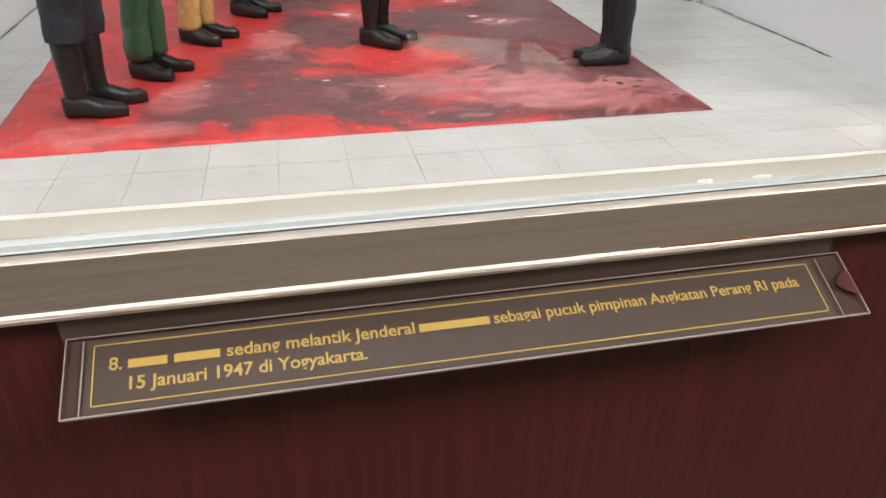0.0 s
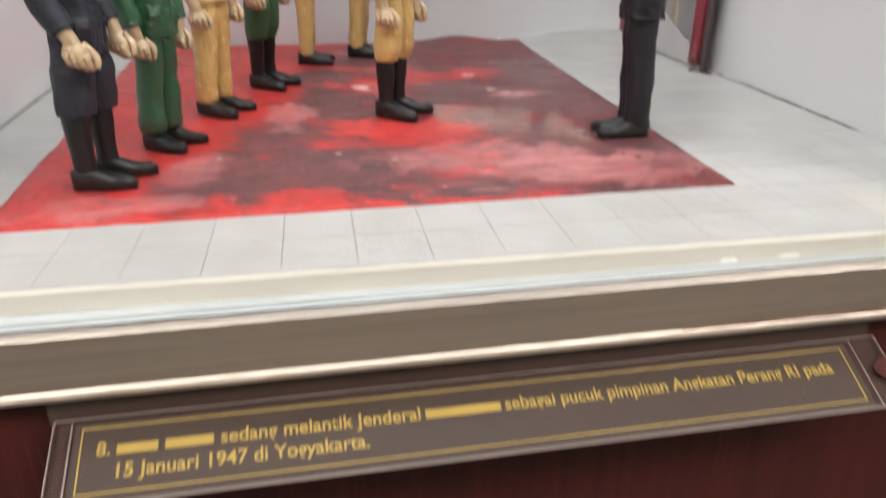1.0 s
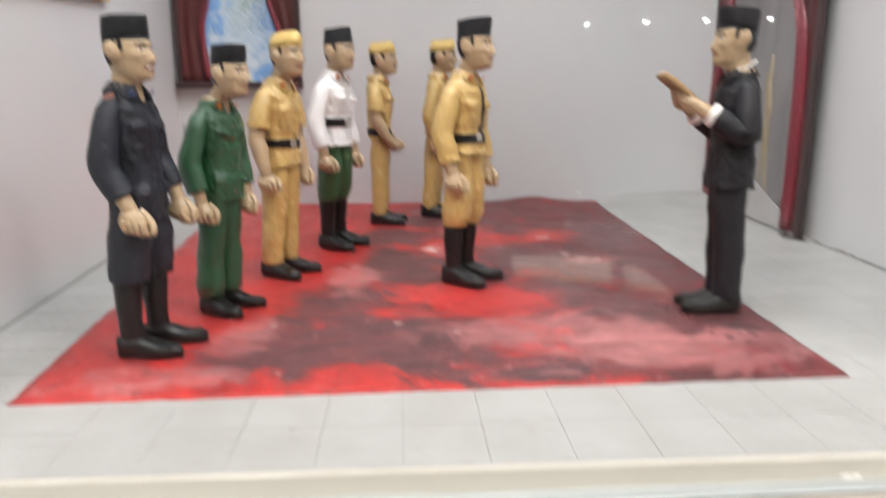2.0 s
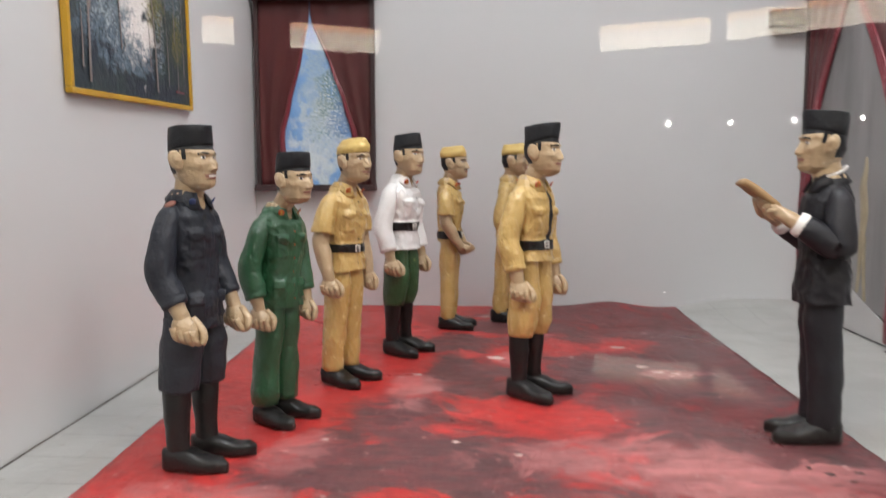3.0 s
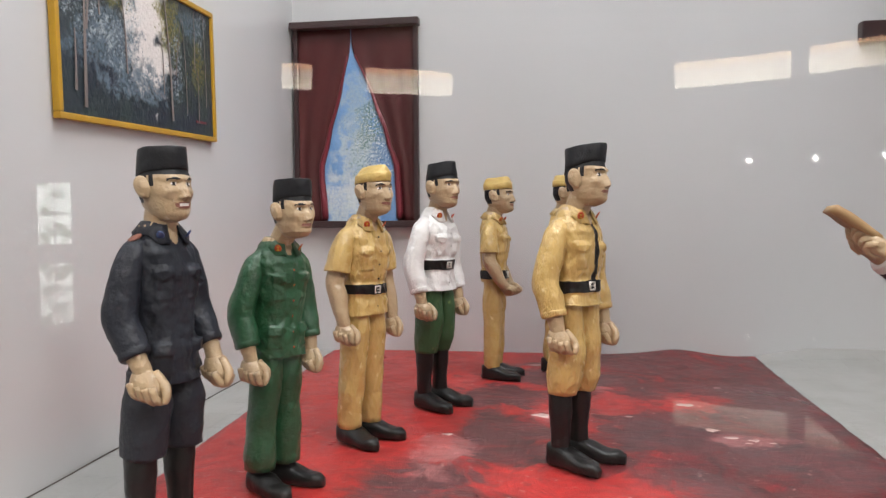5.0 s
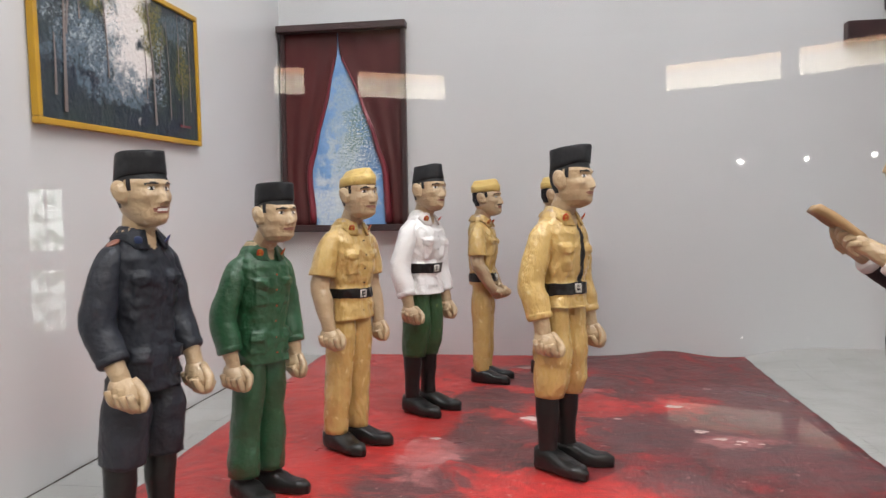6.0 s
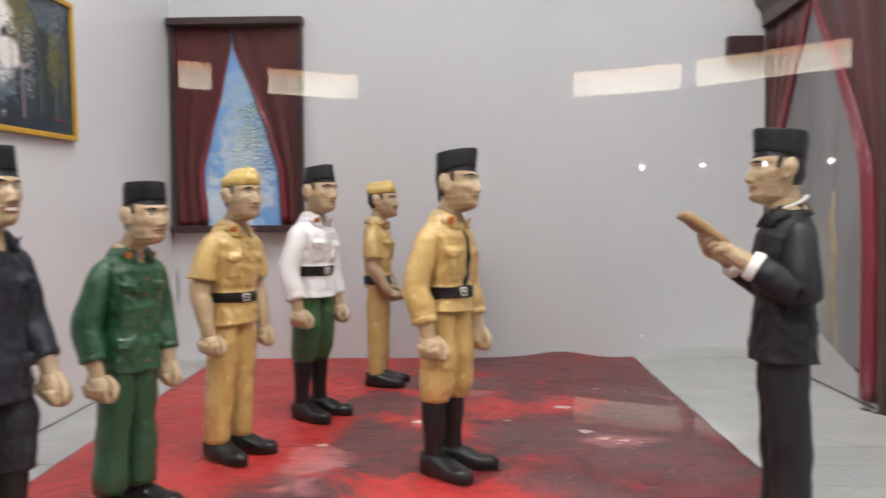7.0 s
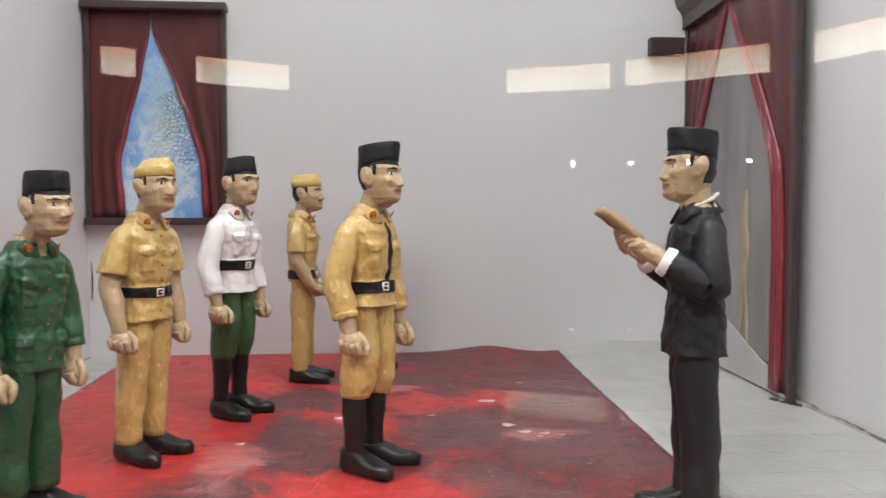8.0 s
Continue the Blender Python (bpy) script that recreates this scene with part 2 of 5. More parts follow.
def brush_paint(name, base, layers, rough=0.45):
    """A picture in paint: ragged patches (x, z, rx, rz, colour, grain low, grain high, strength) one over another on a base colour."""
    m = mat(name, base[0], rough, var=base[1], scale=40, amount=0.9, bump=0.5, bscale=260)
    nt = m.node_tree
    bs = nt.nodes["Principled BSDF"]
    co = nt.nodes.new("ShaderNodeTexCoord")
    out = bs.inputs["Base Color"].links[0].from_socket
    for k, (x, z, rx, rz, colour, lo, hi, strength) in enumerate(layers):
        mp = nt.nodes.new("ShaderNodeMapping")
        mp.vector_type = "TEXTURE"
        mp.inputs["Location"].default_value, mp.inputs["Scale"].default_value = (x, 0, z), (rx, 1000, rz)
        nt.links.new(co.outputs["Object"], mp.inputs[0])
        ln = nt.nodes.new("ShaderNodeVectorMath")
        ln.operation = "LENGTH"
        nt.links.new(mp.outputs[0], ln.inputs[0])
        big, fine = nt.nodes.new("ShaderNodeTexNoise"), nt.nodes.new("ShaderNodeTexNoise")
        big.inputs["Scale"].default_value, big.inputs["Detail"].default_value = 70 + 3 * k, 8
        fine.inputs["Scale"].default_value, fine.inputs["Detail"].default_value = 330 + 9 * k, 8
        fine.inputs["Roughness"].default_value = 0.7
        for n in (big, fine):
            nt.links.new(co.outputs["Object"], n.inputs[0])
        add = nt.nodes.new("ShaderNodeMath")
        add.operation, add.inputs[1].default_value = "MULTIPLY_ADD", 2.6
        nt.links.new(big.outputs[0], add.inputs[0])
        nt.links.new(ln.outputs[1], add.inputs[2])
        edge, grain = nt.nodes.new("ShaderNodeMapRange"), nt.nodes.new("ShaderNodeMapRange")
        edge.inputs[1].default_value, edge.inputs[2].default_value = 2.45, 2.05
        nt.links.new(add.outputs[0], edge.inputs[0])
        grain.inputs[1].default_value, grain.inputs[2].default_value, grain.inputs[4].default_value = lo, hi, strength
        nt.links.new(fine.outputs[0], grain.inputs[0])
        mul = nt.nodes.new("ShaderNodeMath")
        mul.operation = "MULTIPLY"
        nt.links.new(edge.outputs[0], mul.inputs[0])
        nt.links.new(grain.outputs[0], mul.inputs[1])
        mx = nt.nodes.new("ShaderNodeMix")
        mx.data_type = "RGBA"
        mx.inputs[7].default_value = (*colour, 1)
        nt.links.new(mul.outputs[0], mx.inputs[0])
        nt.links.new(out, mx.inputs[6])
        out = mx.outputs[2]
    nt.links.new(out, bs.inputs["Base Color"])
    return m


BLUEGREY, PALEBLUE, OLIVE, DEEPGREEN, LIGHT = (0.12, 0.17, 0.22), (0.42, 0.48, 0.52), (0.20, 0.18, 0.04), (0.03, 0.05, 0.04), (0.72, 0.68, 0.66)
M_CANVAS = brush_paint("canvas_forest", ((0.012, 0.020, 0.038), (0.030, 0.048, 0.050)), [
    (0.055, 0.100, 0.050, 0.022, DEEPGREEN, 0.35, 0.6, 0.8), (0.185, 0.070, 0.045, 0.045, DEEPGREEN, 0.35, 0.6, 0.9),
    (0.114, 0.085, 0.030, 0.050, LIGHT, 0.0, 0.2, 1.0), (0.122, 0.055, 0.030, 0.020, LIGHT, 0.0, 0.25, 1.0),
    (0.072, 0.100, 0.018, 0.014, OLIVE, 0.42, 0.56, 0.8), (0.150, 0.092, 0.020, 0.026, OLIVE, 0.40, 0.58, 0.85), (0.200, 0.062, 0.014, 0.020, OLIVE, 0.42, 0.60, 0.8),
    (0.060, 0.058, 0.050, 0.024, BLUEGREY, 0.38, 0.55, 0.9), (0.105, 0.036, 0.050, 0.014, BLUEGREY, 0.38, 0.55, 0.9), (0.190, 0.098, 0.025, 0.012, BLUEGREY, 0.4, 0.6, 0.8),
    (0.045, 0.068, 0.030, 0.014, PALEBLUE, 0.50, 0.60, 0.9), (0.078, 0.062, 0.025, 0.022, PALEBLUE, 0.52, 0.62, 0.9), (0.090, 0.092, 0.012, 0.026, PALEBLUE, 0.52, 0.60, 0.8), (0.160, 0.058, 0.012, 0.028, PALEBLUE, 0.52, 0.62, 0.8), (0.208, 0.094, 0.010, 0.016, PALEBLUE, 0.52, 0.62, 0.7)])
M_SKY = brush_paint("painted_window_sky", ((0.15, 0.32, 0.62), (0.26, 0.44, 0.72)), [
    (0.002, 0.010, 0.020, 0.060, (0.36, 0.48, 0.58), 0.25, 0.55, 0.9), (0.006, -0.055, 0.030, 0.055, (0.50, 0.60, 0.66), 0.25, 0.55, 1.0), (-0.014, -0.095, 0.030, 0.030, (0.62, 0.69, 0.72), 0.30, 0.55, 0.9),
    (0.018, 0.000, 0.016, 0.030, (0.10, 0.19, 0.17), 0.44, 0.54, 0.9), (0.004, -0.030, 0.014, 0.030, (0.16, 0.27, 0.26), 0.50, 0.58, 0.8), (0.034, -0.036, 0.018, 0.022, (0.07, 0.17, 0.36), 0.42, 0.54, 0.85),
    (0.016, -0.012, 0.020, 0.034, (0.70, 0.76, 0.76), 0.53, 0.59, 0.95), (0.032, -0.040, 0.018, 0.022, (0.66, 0.74, 0.80), 0.55, 0.60, 0.9)], 0.4)


# ---- building helpers ----
def finish(name, bm, materials, parent=None, label="", smooth=False, m=None):
    me = bpy.data.meshes.new(name)
    bmesh.ops.recalc_face_normals(bm, faces=bm.faces)
    bm.to_mesh(me)
    bm.free()
    for x in materials if isinstance(materials, (list, tuple)) else [materials]:
        me.materials.append(x)
    if smooth:
        me.polygons.foreach_set("use_smooth", [True] * len(me.polygons))
    ob = new(name, me)
    if m is not None:
        ob.matrix_world = m
    if parent is not None:
        ob.parent = parent
    if label:
        ob["label"] = label
    return ob


def part(name, bm, material, parent, label="", smooth=False):
    return finish(name, bm, material, parent, label, smooth)


def thing(name, m, label, category, group="", kind=""):
    ob = new(name)
    ob.empty_display_size = 0.05
    ob.matrix_world = m
    return tagged(ob, label, category, group, kind)


def box(bm, x0, x1, y0, y1, z0, z1, bevel=0.0, index=0):
    v = [bm.verts.new(p) for p in ((x0, y0, z0), (x1, y0, z0), (x1, y1, z0), (x0, y1, z0), (x0, y0, z1), (x1, y0, z1), (x1, y1, z1), (x0, y1, z1))]
    f = [bm.faces.new([v[i] for i in q]) for q in ((3, 2, 1, 0), (4, 5, 6, 7), (0, 1, 5, 4), (1, 2, 6, 5), (2, 3, 7, 6), (3, 0, 4, 7))]
    for x in f:
        x.material_index = index
    if bevel:
        edges = list({e for x in f for e in x.edges})
        bmesh.ops.bevel(bm, geom=edges, offset=bevel, segments=2, affect="EDGES", profile=0.7)
    return bm


def boxed(*args, **kw):
    return box(bmesh.new(), *args, **kw)


def loft(bm, loops, paint=0, caps=True):
    """Skin over loops of equal length; paint: a material's index, or a function of ring, segment and middle."""
    rows = [[bm.verts.new(p) for p in lp] for lp in loops]
    n = len(rows[0])
    for i in range(len(rows) - 1):
        for j in range(n):
            q = (rows[i][j], rows[i][(j + 1) % n], rows[i + 1][(j + 1) % n], rows[i + 1][j])
            f = bm.faces.new(q)
            f.material_index = paint(i, j, sum((v.co for v in q), Vector()) / 4) if callable(paint) else paint
    if caps:
        for r in (rows[0], rows[-1]):
            f = bm.faces.new(r)
            f.material_index = paint(0 if r is rows[0] else len(rows) - 2, 0, sum((v.co for v in r), Vector()) / n) if callable(paint) else paint
    return bm


def lerp_table(table, z):
    """Smooth reading of rows (key, a, b, ...) at key z."""
    if z <= table[0][0]:
        return table[0][1:]
    for one, two in zip(table, table[1:]):
        if z <= two[0]:
            u = (z - one[0]) / (two[0] - one[0])
            u = u * u * (3 - 2 * u) * 0.5 + u * 0.5
            return tuple(a + (b - a) * u for a, b in zip(one[1:], two[1:]))
    return table[-1][1:]


def tube(bm, pts, radii, paint=0, n=14, steps=6, flat=1.0):
    """Round bar along smooth points with changing radius."""
    P = [Vector(p) for p in pts]
    E = [P[0] * 2 - P[1]] + P + [P[-1] * 2 - P[-2]]
    mids, rs = [], []
    for i in range(len(P) - 1):
        a, b, c, d = E[i:i + 4]
        for k in range(steps + (i == len(P) - 2)):
            u = k / steps
            mids.append(0.5 * (2 * b + (c - a) * u + (2 * a - 5 * b + 4 * c - d) * u * u + (3 * b - a - 3 * c + d) * u ** 3))
            rs.append(radii[i] + (radii[i + 1] - radii[i]) * u)
    loops = []
    for i, (p, r) in enumerate(zip(mids, rs)):
        t = (mids[min(i + 1, len(mids) - 1)] - mids[max(i - 1, 0)]).normalized()
        side = t.cross(Vector((1, 0.13, 0.2))).normalized()
        up = side.cross(t)
        loops.append([p + side * (r * flat * math.cos(a)) + up * (r * math.sin(a)) for a in (2 * math.pi * k / n for k in range(n))])
    return loft(bm, loops, paint)


def blob(bm, centre, size, index=0, nu=12, nv=8, m=None):
    """A rounded lump."""
    c = Vector(centre)
    loops = []
    for i in range(nv + 1):
        a = -math.pi / 2 + math.pi * (0.04 + 0.92 * i / nv)
        lp = []
        for j in range(nu):
            b = 2 * math.pi * j / nu
            v = Vector((size[0] * math.cos(a) * math.cos(b), size[1] * math.cos(a) * math.sin(b), size[2] * math.sin(a)))
            lp.append(c + (m @ v if m else v))
        loops.append(lp)
    return loft(bm, loops, index)


def bump1(x, c, w):
    return math.exp(-((x - c) / w) ** 2)


def step1(x, a, b):
    u = min(1, max(0, (x - a) / (b - a)))
    return u * u * (3 - 2 * u)


# ---- the hall behind the viewer, seen in the glass ----
def upright(bm, a, b, z0, z1, thick, index=0):
    """An upright slab from plan point a to b, thickened to its left."""
    d = (Vector(b) - Vector(a)).normalized()
    n = Vector((-d.y, d.x)) * thick
    lo = [(*a, z0), (*b, z0), (b[0] + n.x, b[1] + n.y, z0), (a[0] + n.x, a[1] + n.y, z0)]
    return loft(bm, [lo, [(x, y, z1) for x, y, _ in lo]], index)


def along(a, b, u):
    return (a[0] + (b[0] - a[0]) * u, a[1] + (b[1] - a[1]) * u)


HALL = [
    ((-22.22, -18.93), (-25.56, 2.58), False, []),
    ((-14.82, -25.52), (-22.22, -18.93), False, [(0.18, 0.30), (0.42, 0.60), (0.70, 0.92)]),
    ((-9.51, -27.87), (-14.82, -25.52), False, []),
    ((-8.39, -28.36), (-9.51, -27.87), True, []),
    ((-6.42, -29.24), (-8.39, -28.36), False, []),
    ((-2.99, -30.76), (-6.42, -29.24), True, []),
    ((6.09, -30.46), (-2.99, -30.76), False, []),
    ((10.04, -28.75), (6.09, -30.46), True, []),
    ((10.47, -28.25), (10.04, -28.75), False, []),
    ((14.64, -24.90), (10.47, -28.25), True, []),
    ((15.28, -23.28), (14.64, -24.90), False, []),
    ((18.26, -17.01), (15.28, -23.28), True, []),
    ((23.45, 2.58), (18.26, -17.01), False, []),
    ((-25.56, 2.58), (23.45, 2.58), False, []),
]
GARDEN = ((-23.91, -20.83), (-16.51, -27.42))
SPOTS = [(7.88, -26.62), (9.88, -26.00), (11.73, -25.20), (13.59, -24.38), (16.42, -23.06)]
BAND_LOW, BAND_HIGH, HALL_TOP = 6.34, 7.39, 8.72


def hall_wall(name, a, b, band=False, windows=()):
    """A straight piece of hall wall; band: with a strip of glass blocks; windows: stretches (u0, u1) of low window."""
    bm = bmesh.new()
    if band:
        upright(bm, a, b, 0, BAND_LOW, 0.25)
        upright(bm, a, b, BAND_HIGH, HALL_TOP, 0.25)
    elif windows:
        u = 0.0
        for u0, u1 in windows:
            upright(bm, along(a, b, u), along(a, b, u0), 0, HALL_TOP, 0.25)
            upright(bm, along(a, b, u0), along(a, b, u1), 0, 0.30, 0.25)
            upright(bm, along(a, b, u0), along(a, b, u1), 2.58, HALL_TOP, 0.25)
            u = u1
        upright(bm, along(a, b, u), b, 0, HALL_TOP, 0.25)
    else:
        upright(bm, a, b, 0, HALL_TOP, 0.25)
    wall = tagged(finish(name, bm, M_HALLWALL), "pale grey plaster wall of the museum hall", "wall", kind="structure")
    if band:
        length = (Vector(b) - Vector(a)).length
        n = max(1, round(length / 0.25))
        for row in range(4):
            for i in range(n):
                p, q = along(a, b, (i + 0.08) / n), along(a, b, (i + 0.92) / n)
                z = BAND_LOW + 0.024 + row * (BAND_HIGH - BAND_LOW) / 4
                part("glass_block", upright(bmesh.new(), p, q, z, z + 0.224, 0.012), M_BLOCK_TOP if row == 3 else M_BLOCK, wall)
        d = (Vector(b) - Vector(a)).normalized() * 0.03
        part("mortar_grid", upright(bmesh.new(), (a[0] - d.y, a[1] + d.x), (b[0] - d.y, b[1] + d.x), BAND_LOW, BAND_HIGH, 0.02), M_HALLWALL, wall)
    for u0, u1 in windows:
        p, q = along(a, b, u0), along(a, b, u1)
        for v in (0.0, 0.48, 0.95):
            part("mullion", upright(bmesh.new(), along(p, q, v), along(p, q, v + 0.05), 0.30, 2.58, 0.06), M_HALLCEIL, wall)
        for z in (0.30, 1.44, 2.54):
            part("transom", upright(bmesh.new(), p, q, z, z + 0.04, 0.05), M_HALLCEIL, wall)
    return wall


for k, (a, b, band, wins) in enumerate(HALL):
    hall_wall(f"wall_hall_{k + 1}", a, b, band, wins)
bm = boxed(-29, 27, -36, 3.4, -0.3, 0.0)
tagged(finish("floor_hall", bm, M_HALLFLOOR), "polished brownish tile floor of the museum hall", "floor", kind="structure")
tagged(finish("ceiling_hall", boxed(-29, 27, -36, 3.4, HALL_TOP, HALL_TOP + 0.2), M_HALLCEIL), "plain off-white ceiling of the museum hall", "ceiling", kind="structure")
# unseen dull sheets, added to cut the window bands' reflections in the floor
M_MASK = mat("dull_reflection_mask", (0.10, 0.095, 0.09), 0.95, var=(0.07, 0.066, 0.062), scale=6, bump=0.4, bscale=120)
for k, (x0, x1) in enumerate(((-2.4, 1.03), (1.80, 5.5))):
    tagged(finish(f"reflection_mask_{k + 1}", boxed(x0, x1, -6.5, -2.2, 0.0, 0.012, bevel=0.004), M_MASK), "added dull grey sheet masking part of the hall floor's reflections", "floor mat", kind="structure")
bm = upright(bmesh.new(), GARDEN[0], GARDEN[1], 0.0, 4.2, 0.05)
tagged(finish("backdrop_garden", bm, M_GARDEN), "bright green garden foliage outside the hall windows", "backdrop", kind="structure")


def wall_light(x, y):
    lamp = thing("hall_spotlight", pose(x, y, 3.11), "small round white spotlight hanging on a rod from the hall ceiling", "spotlight", "hall spotlights")
    housing = bmesh.new()
    blob(housing, (0, 0, 0), (0.14, 0.14, 0.14), nu=14)
    housing = part("housing", housing, M_HALLCEIL, lamp)
    lens = bmesh.new()
    blob(lens, (0, 0.125, 0), (0.095, 0.05, 0.095), nu=14)
    part("lens", lens, M_SPOT, housing)
    stem = tube(bmesh.new(), [(0, 0, 0.10), (0, 0, 2.5), (0, 0, HALL_TOP - 3.11)], [0.012, 0.012, 0.012])
    part("stem", stem, M_DARK, lamp)


for x, y in SPOTS:
    wall_light(x, y)

# frames and rods made up to carry the added fill lamps
for x, y, _ in FILL_LAMPS:
    hung = thing("fill_lamp_frame", pose(x, y, 3.43), "unseen flat frame hung in the hall to carry an added fill lamp", "ceiling light", "hall ceiling lights")
    part("frame", boxed(-0.85, 0.85, -0.55, 0.55, 0.0, 0.06, bevel=0.01), M_ALU, hung)
    for dx in (-0.7, 0.7):
        for dy in (-0.4, 0.4):
            part("rod", tube(bmesh.new(), [(dx, dy, 0.05), (dx, dy, 2.4), (dx, dy, HALL_TOP - 3.43 + 0.01)], [0.01, 0.01, 0.01]), M_DARK, hung)

# ---- display case: plinth, steel trim, glass, label ----
FRONT = pose(0.1, -0.006, 0, 0, 0, 0.9)      # the case's front line
case = thing("display_case", FRONT, "dark mahogany museum display case with brushed steel trim", "display case")
part("wood_panel", boxed(-0.75, 1.25, -0.0005, 0.03, 0.06, 0.897), M_WOOD, case, "dark red-brown wood-grain laminate panel")
part("plinth_base", boxed(-0.73, 1.23, 0.03, 0.74, 0.0, 0.06), M_DARK, case)
part("cabinet_body", boxed(-0.75, 1.25, 0.0305, 0.76, 0.06, 0.878), M_WOOD, case)
bm = bmesh.new()
prof = [(-0.0028, 0.899), (-0.0028, 0.9062), (-0.0098, 0.9055), (-0.0101, 0.9052), (-0.0101, 0.8785), (-0.0112, 0.8772), (-0.0120, 0.8757), (-0.0117, 0.8740), (-0.0105, 0.8730), (-0.0085, 0.8732), (-0.006, 0.875), (-0.0055, 0.897)]
loft(bm, [[(x, y, z) for y, z in prof] for x in (-0.75, 1.25)])
trim_strip = part("steel_trim", bm, M_STEEL, case, "brushed stainless steel edge strip")
part("rust_line", boxed(0.395, 0.49, -0.0107, -0.0095, 0.8782, 0.8792), M_RUST, trim_strip, "thin line of rust along the steel lip")
part("rust_line", boxed(0.33, 0.40, -0.0107, -0.0095, 0.8782, 0.8788), M_RUST, trim_strip)
part("seal", boxed(-0.75, 1.25, -0.0027, -0.0019, 0.899, 0.9066), M_DARK, case)
part("rail", boxed(-0.75, 1.25, 0.0036, 0.0110, 0.88, 0.9078, bevel=0.0004), M_ALU, case, "pale blue-grey aluminium glazing rail")
part("rail_lip", boxed(-0.75, 1.25, -0.0018, 0.0034, 0.88, 0.9052), M_ALU, case)
bm = boxed(-0.75, 1.25, -0.0017, 0.0033, 0.9054, CASE_TOP, index=1)
bm.faces.ensure_lookup_table()
min(bm.faces, key=lambda f: f.calc_center_median().y).material_index = 0
pane = part("glass_pane", bm, [M_GLASS, M_GLASS_IN], case, "clear glass front with reflections")
pane.visible_shadow = False
for x, sx in ((0.36, 0.006), (0.398, 0.010), (0.437, 0.009), (0.447, 0.004), (0.53, 0.003)):
    bm = bmesh.new()
    for k in range(3):
        blob(bm, (x + random.uniform(-1, 1) * sx * 0.6, 0.0062, 0.9080 + random.uniform(0, 0.001)), (sx * random.uniform(0.4, 0.7), 0.0015, 0.0018), nu=10, nv=6)
    tagged(finish("silicone_blob", bm, M_PUTTY, smooth=True, m=FRONT), "small white dab of silicone on the glazing rail", "sealant", "silicone dabs")

# label holder
holder = thing("label_holder", FRONT @ pose(0.0, -0.006, 0.857), "clear acrylic holder with dark brown caption sheet under the steel trim", "label holder")
TILT_LABEL = -62.0            # the sheet leans back
W, HS = 0.403, 0.0335


def label_part(name, x0, x1, d0, d1, t0, t1, material, label="", bevel=0.0):
    """A flat piece on the sloping plate: x along, d down the slope, t out of it."""
    bm = boxed(x0, x1, t0, t1, -d1, -d0, bevel=bevel)
    bm.transform(pose(0.028, -0.0025, 0.0) @ pose(0, 0, 0, TILT_LABEL))
    if material is M_ACRYL:
        # only the outer face is glossy
        bm.faces.ensure_lookup_table()
        outer = bm.faces[2]
        for f in bm.faces:
            f.material_index = 0 if f is outer else 1
        material = [M_ACRYL, M_ACRYL_IN]
    return part(name, bm, material, holder, label)


p = label_part("front_plate", -0.009, W + 0.020, -0.002, 0.039, -0.0022, -0.0012, M_ACRYL, "clear acrylic front plate")
p.visible_shadow = False
label_part("back_plate", -0.009, W + 0.020, -0.002, 0.039, 0.0006, 0.0016, M_ACRYL_BACK)
sheet = label_part("caption_sheet", 0.0, W, 0.0, 0.0375, -0.0008, 0.0002, M_SHEET, "dark brown printed caption sheet")
label_part("lower_edge", -0.009, W + 0.020, 0.0385, 0.0396, -0.0024, -0.0010, M_ACRYL_EDGE)
label_part("side_edge", -0.0094, -0.0087, -0.002, 0.039, -0.0024, -0.0010, M_ACRYL_EDGE)
label_part("side_edge", W + 0.0194, W + 0.0201, -0.002, 0.039, -0.0024, -0.0010, M_ACRYL_EDGE)
label_part("seam", -0.0012, -0.0004, 0.0, 0.0385, -0.0026, -0.0022, M_ACRYL_EDGE)
label_part("seam", W + 0.0024, W + 0.0030, 0.0, 0.0385, -0.0026, -0.0022, M_ACRYL_EDGE)
label_part("seam", -0.009, W + 0.020, -0.0024, -0.0018, -0.0026, -0.0020, M_ACRYL_EDGE)
bm = boxed(0.016, 0.448, 0.0012, 0.0024, 0.0, 0.0135)
bm.faces.ensure_lookup_table()
for f in bm.faces:
    f.material_index = 0 if f is bm.faces[2] else 1
part("flange", bm, [M_ACRYL_BACK, M_ACRYL_BACK], holder)
bm = bmesh.new()
lp = [(W + 0.0192 - 0.011 * math.sin(math.pi * k / 16) ** 0.8, -0.0030, -(0.0105 + 0.0165 * k / 16)) for k in range(17)]
loft(bm, [lp, [(x, y + 0.0004, z) for x, y, z in lp]])
bm.transform(pose(0.028, -0.0025, 0.0) @ pose(0, 0, 0, TILT_LABEL))
part("thumb_notch", bm, M_WOOD, holder, "half-round thumb cut-out")
# gold border: four thin bars
for x0, x1, d0, d1 in ((0.004, W - 0.004, 0.0022, 0.0029), (0.004, W - 0.004, 0.0335, 0.0342), (0.0035, 0.0042, 0.0027, 0.0337), (W - 0.0042, W - 0.0035, 0.0027, 0.0337)):
    label_part("border_line", x0, x1, d0, d1, -0.0012, -0.0009, M_LETTER).parent = sheet


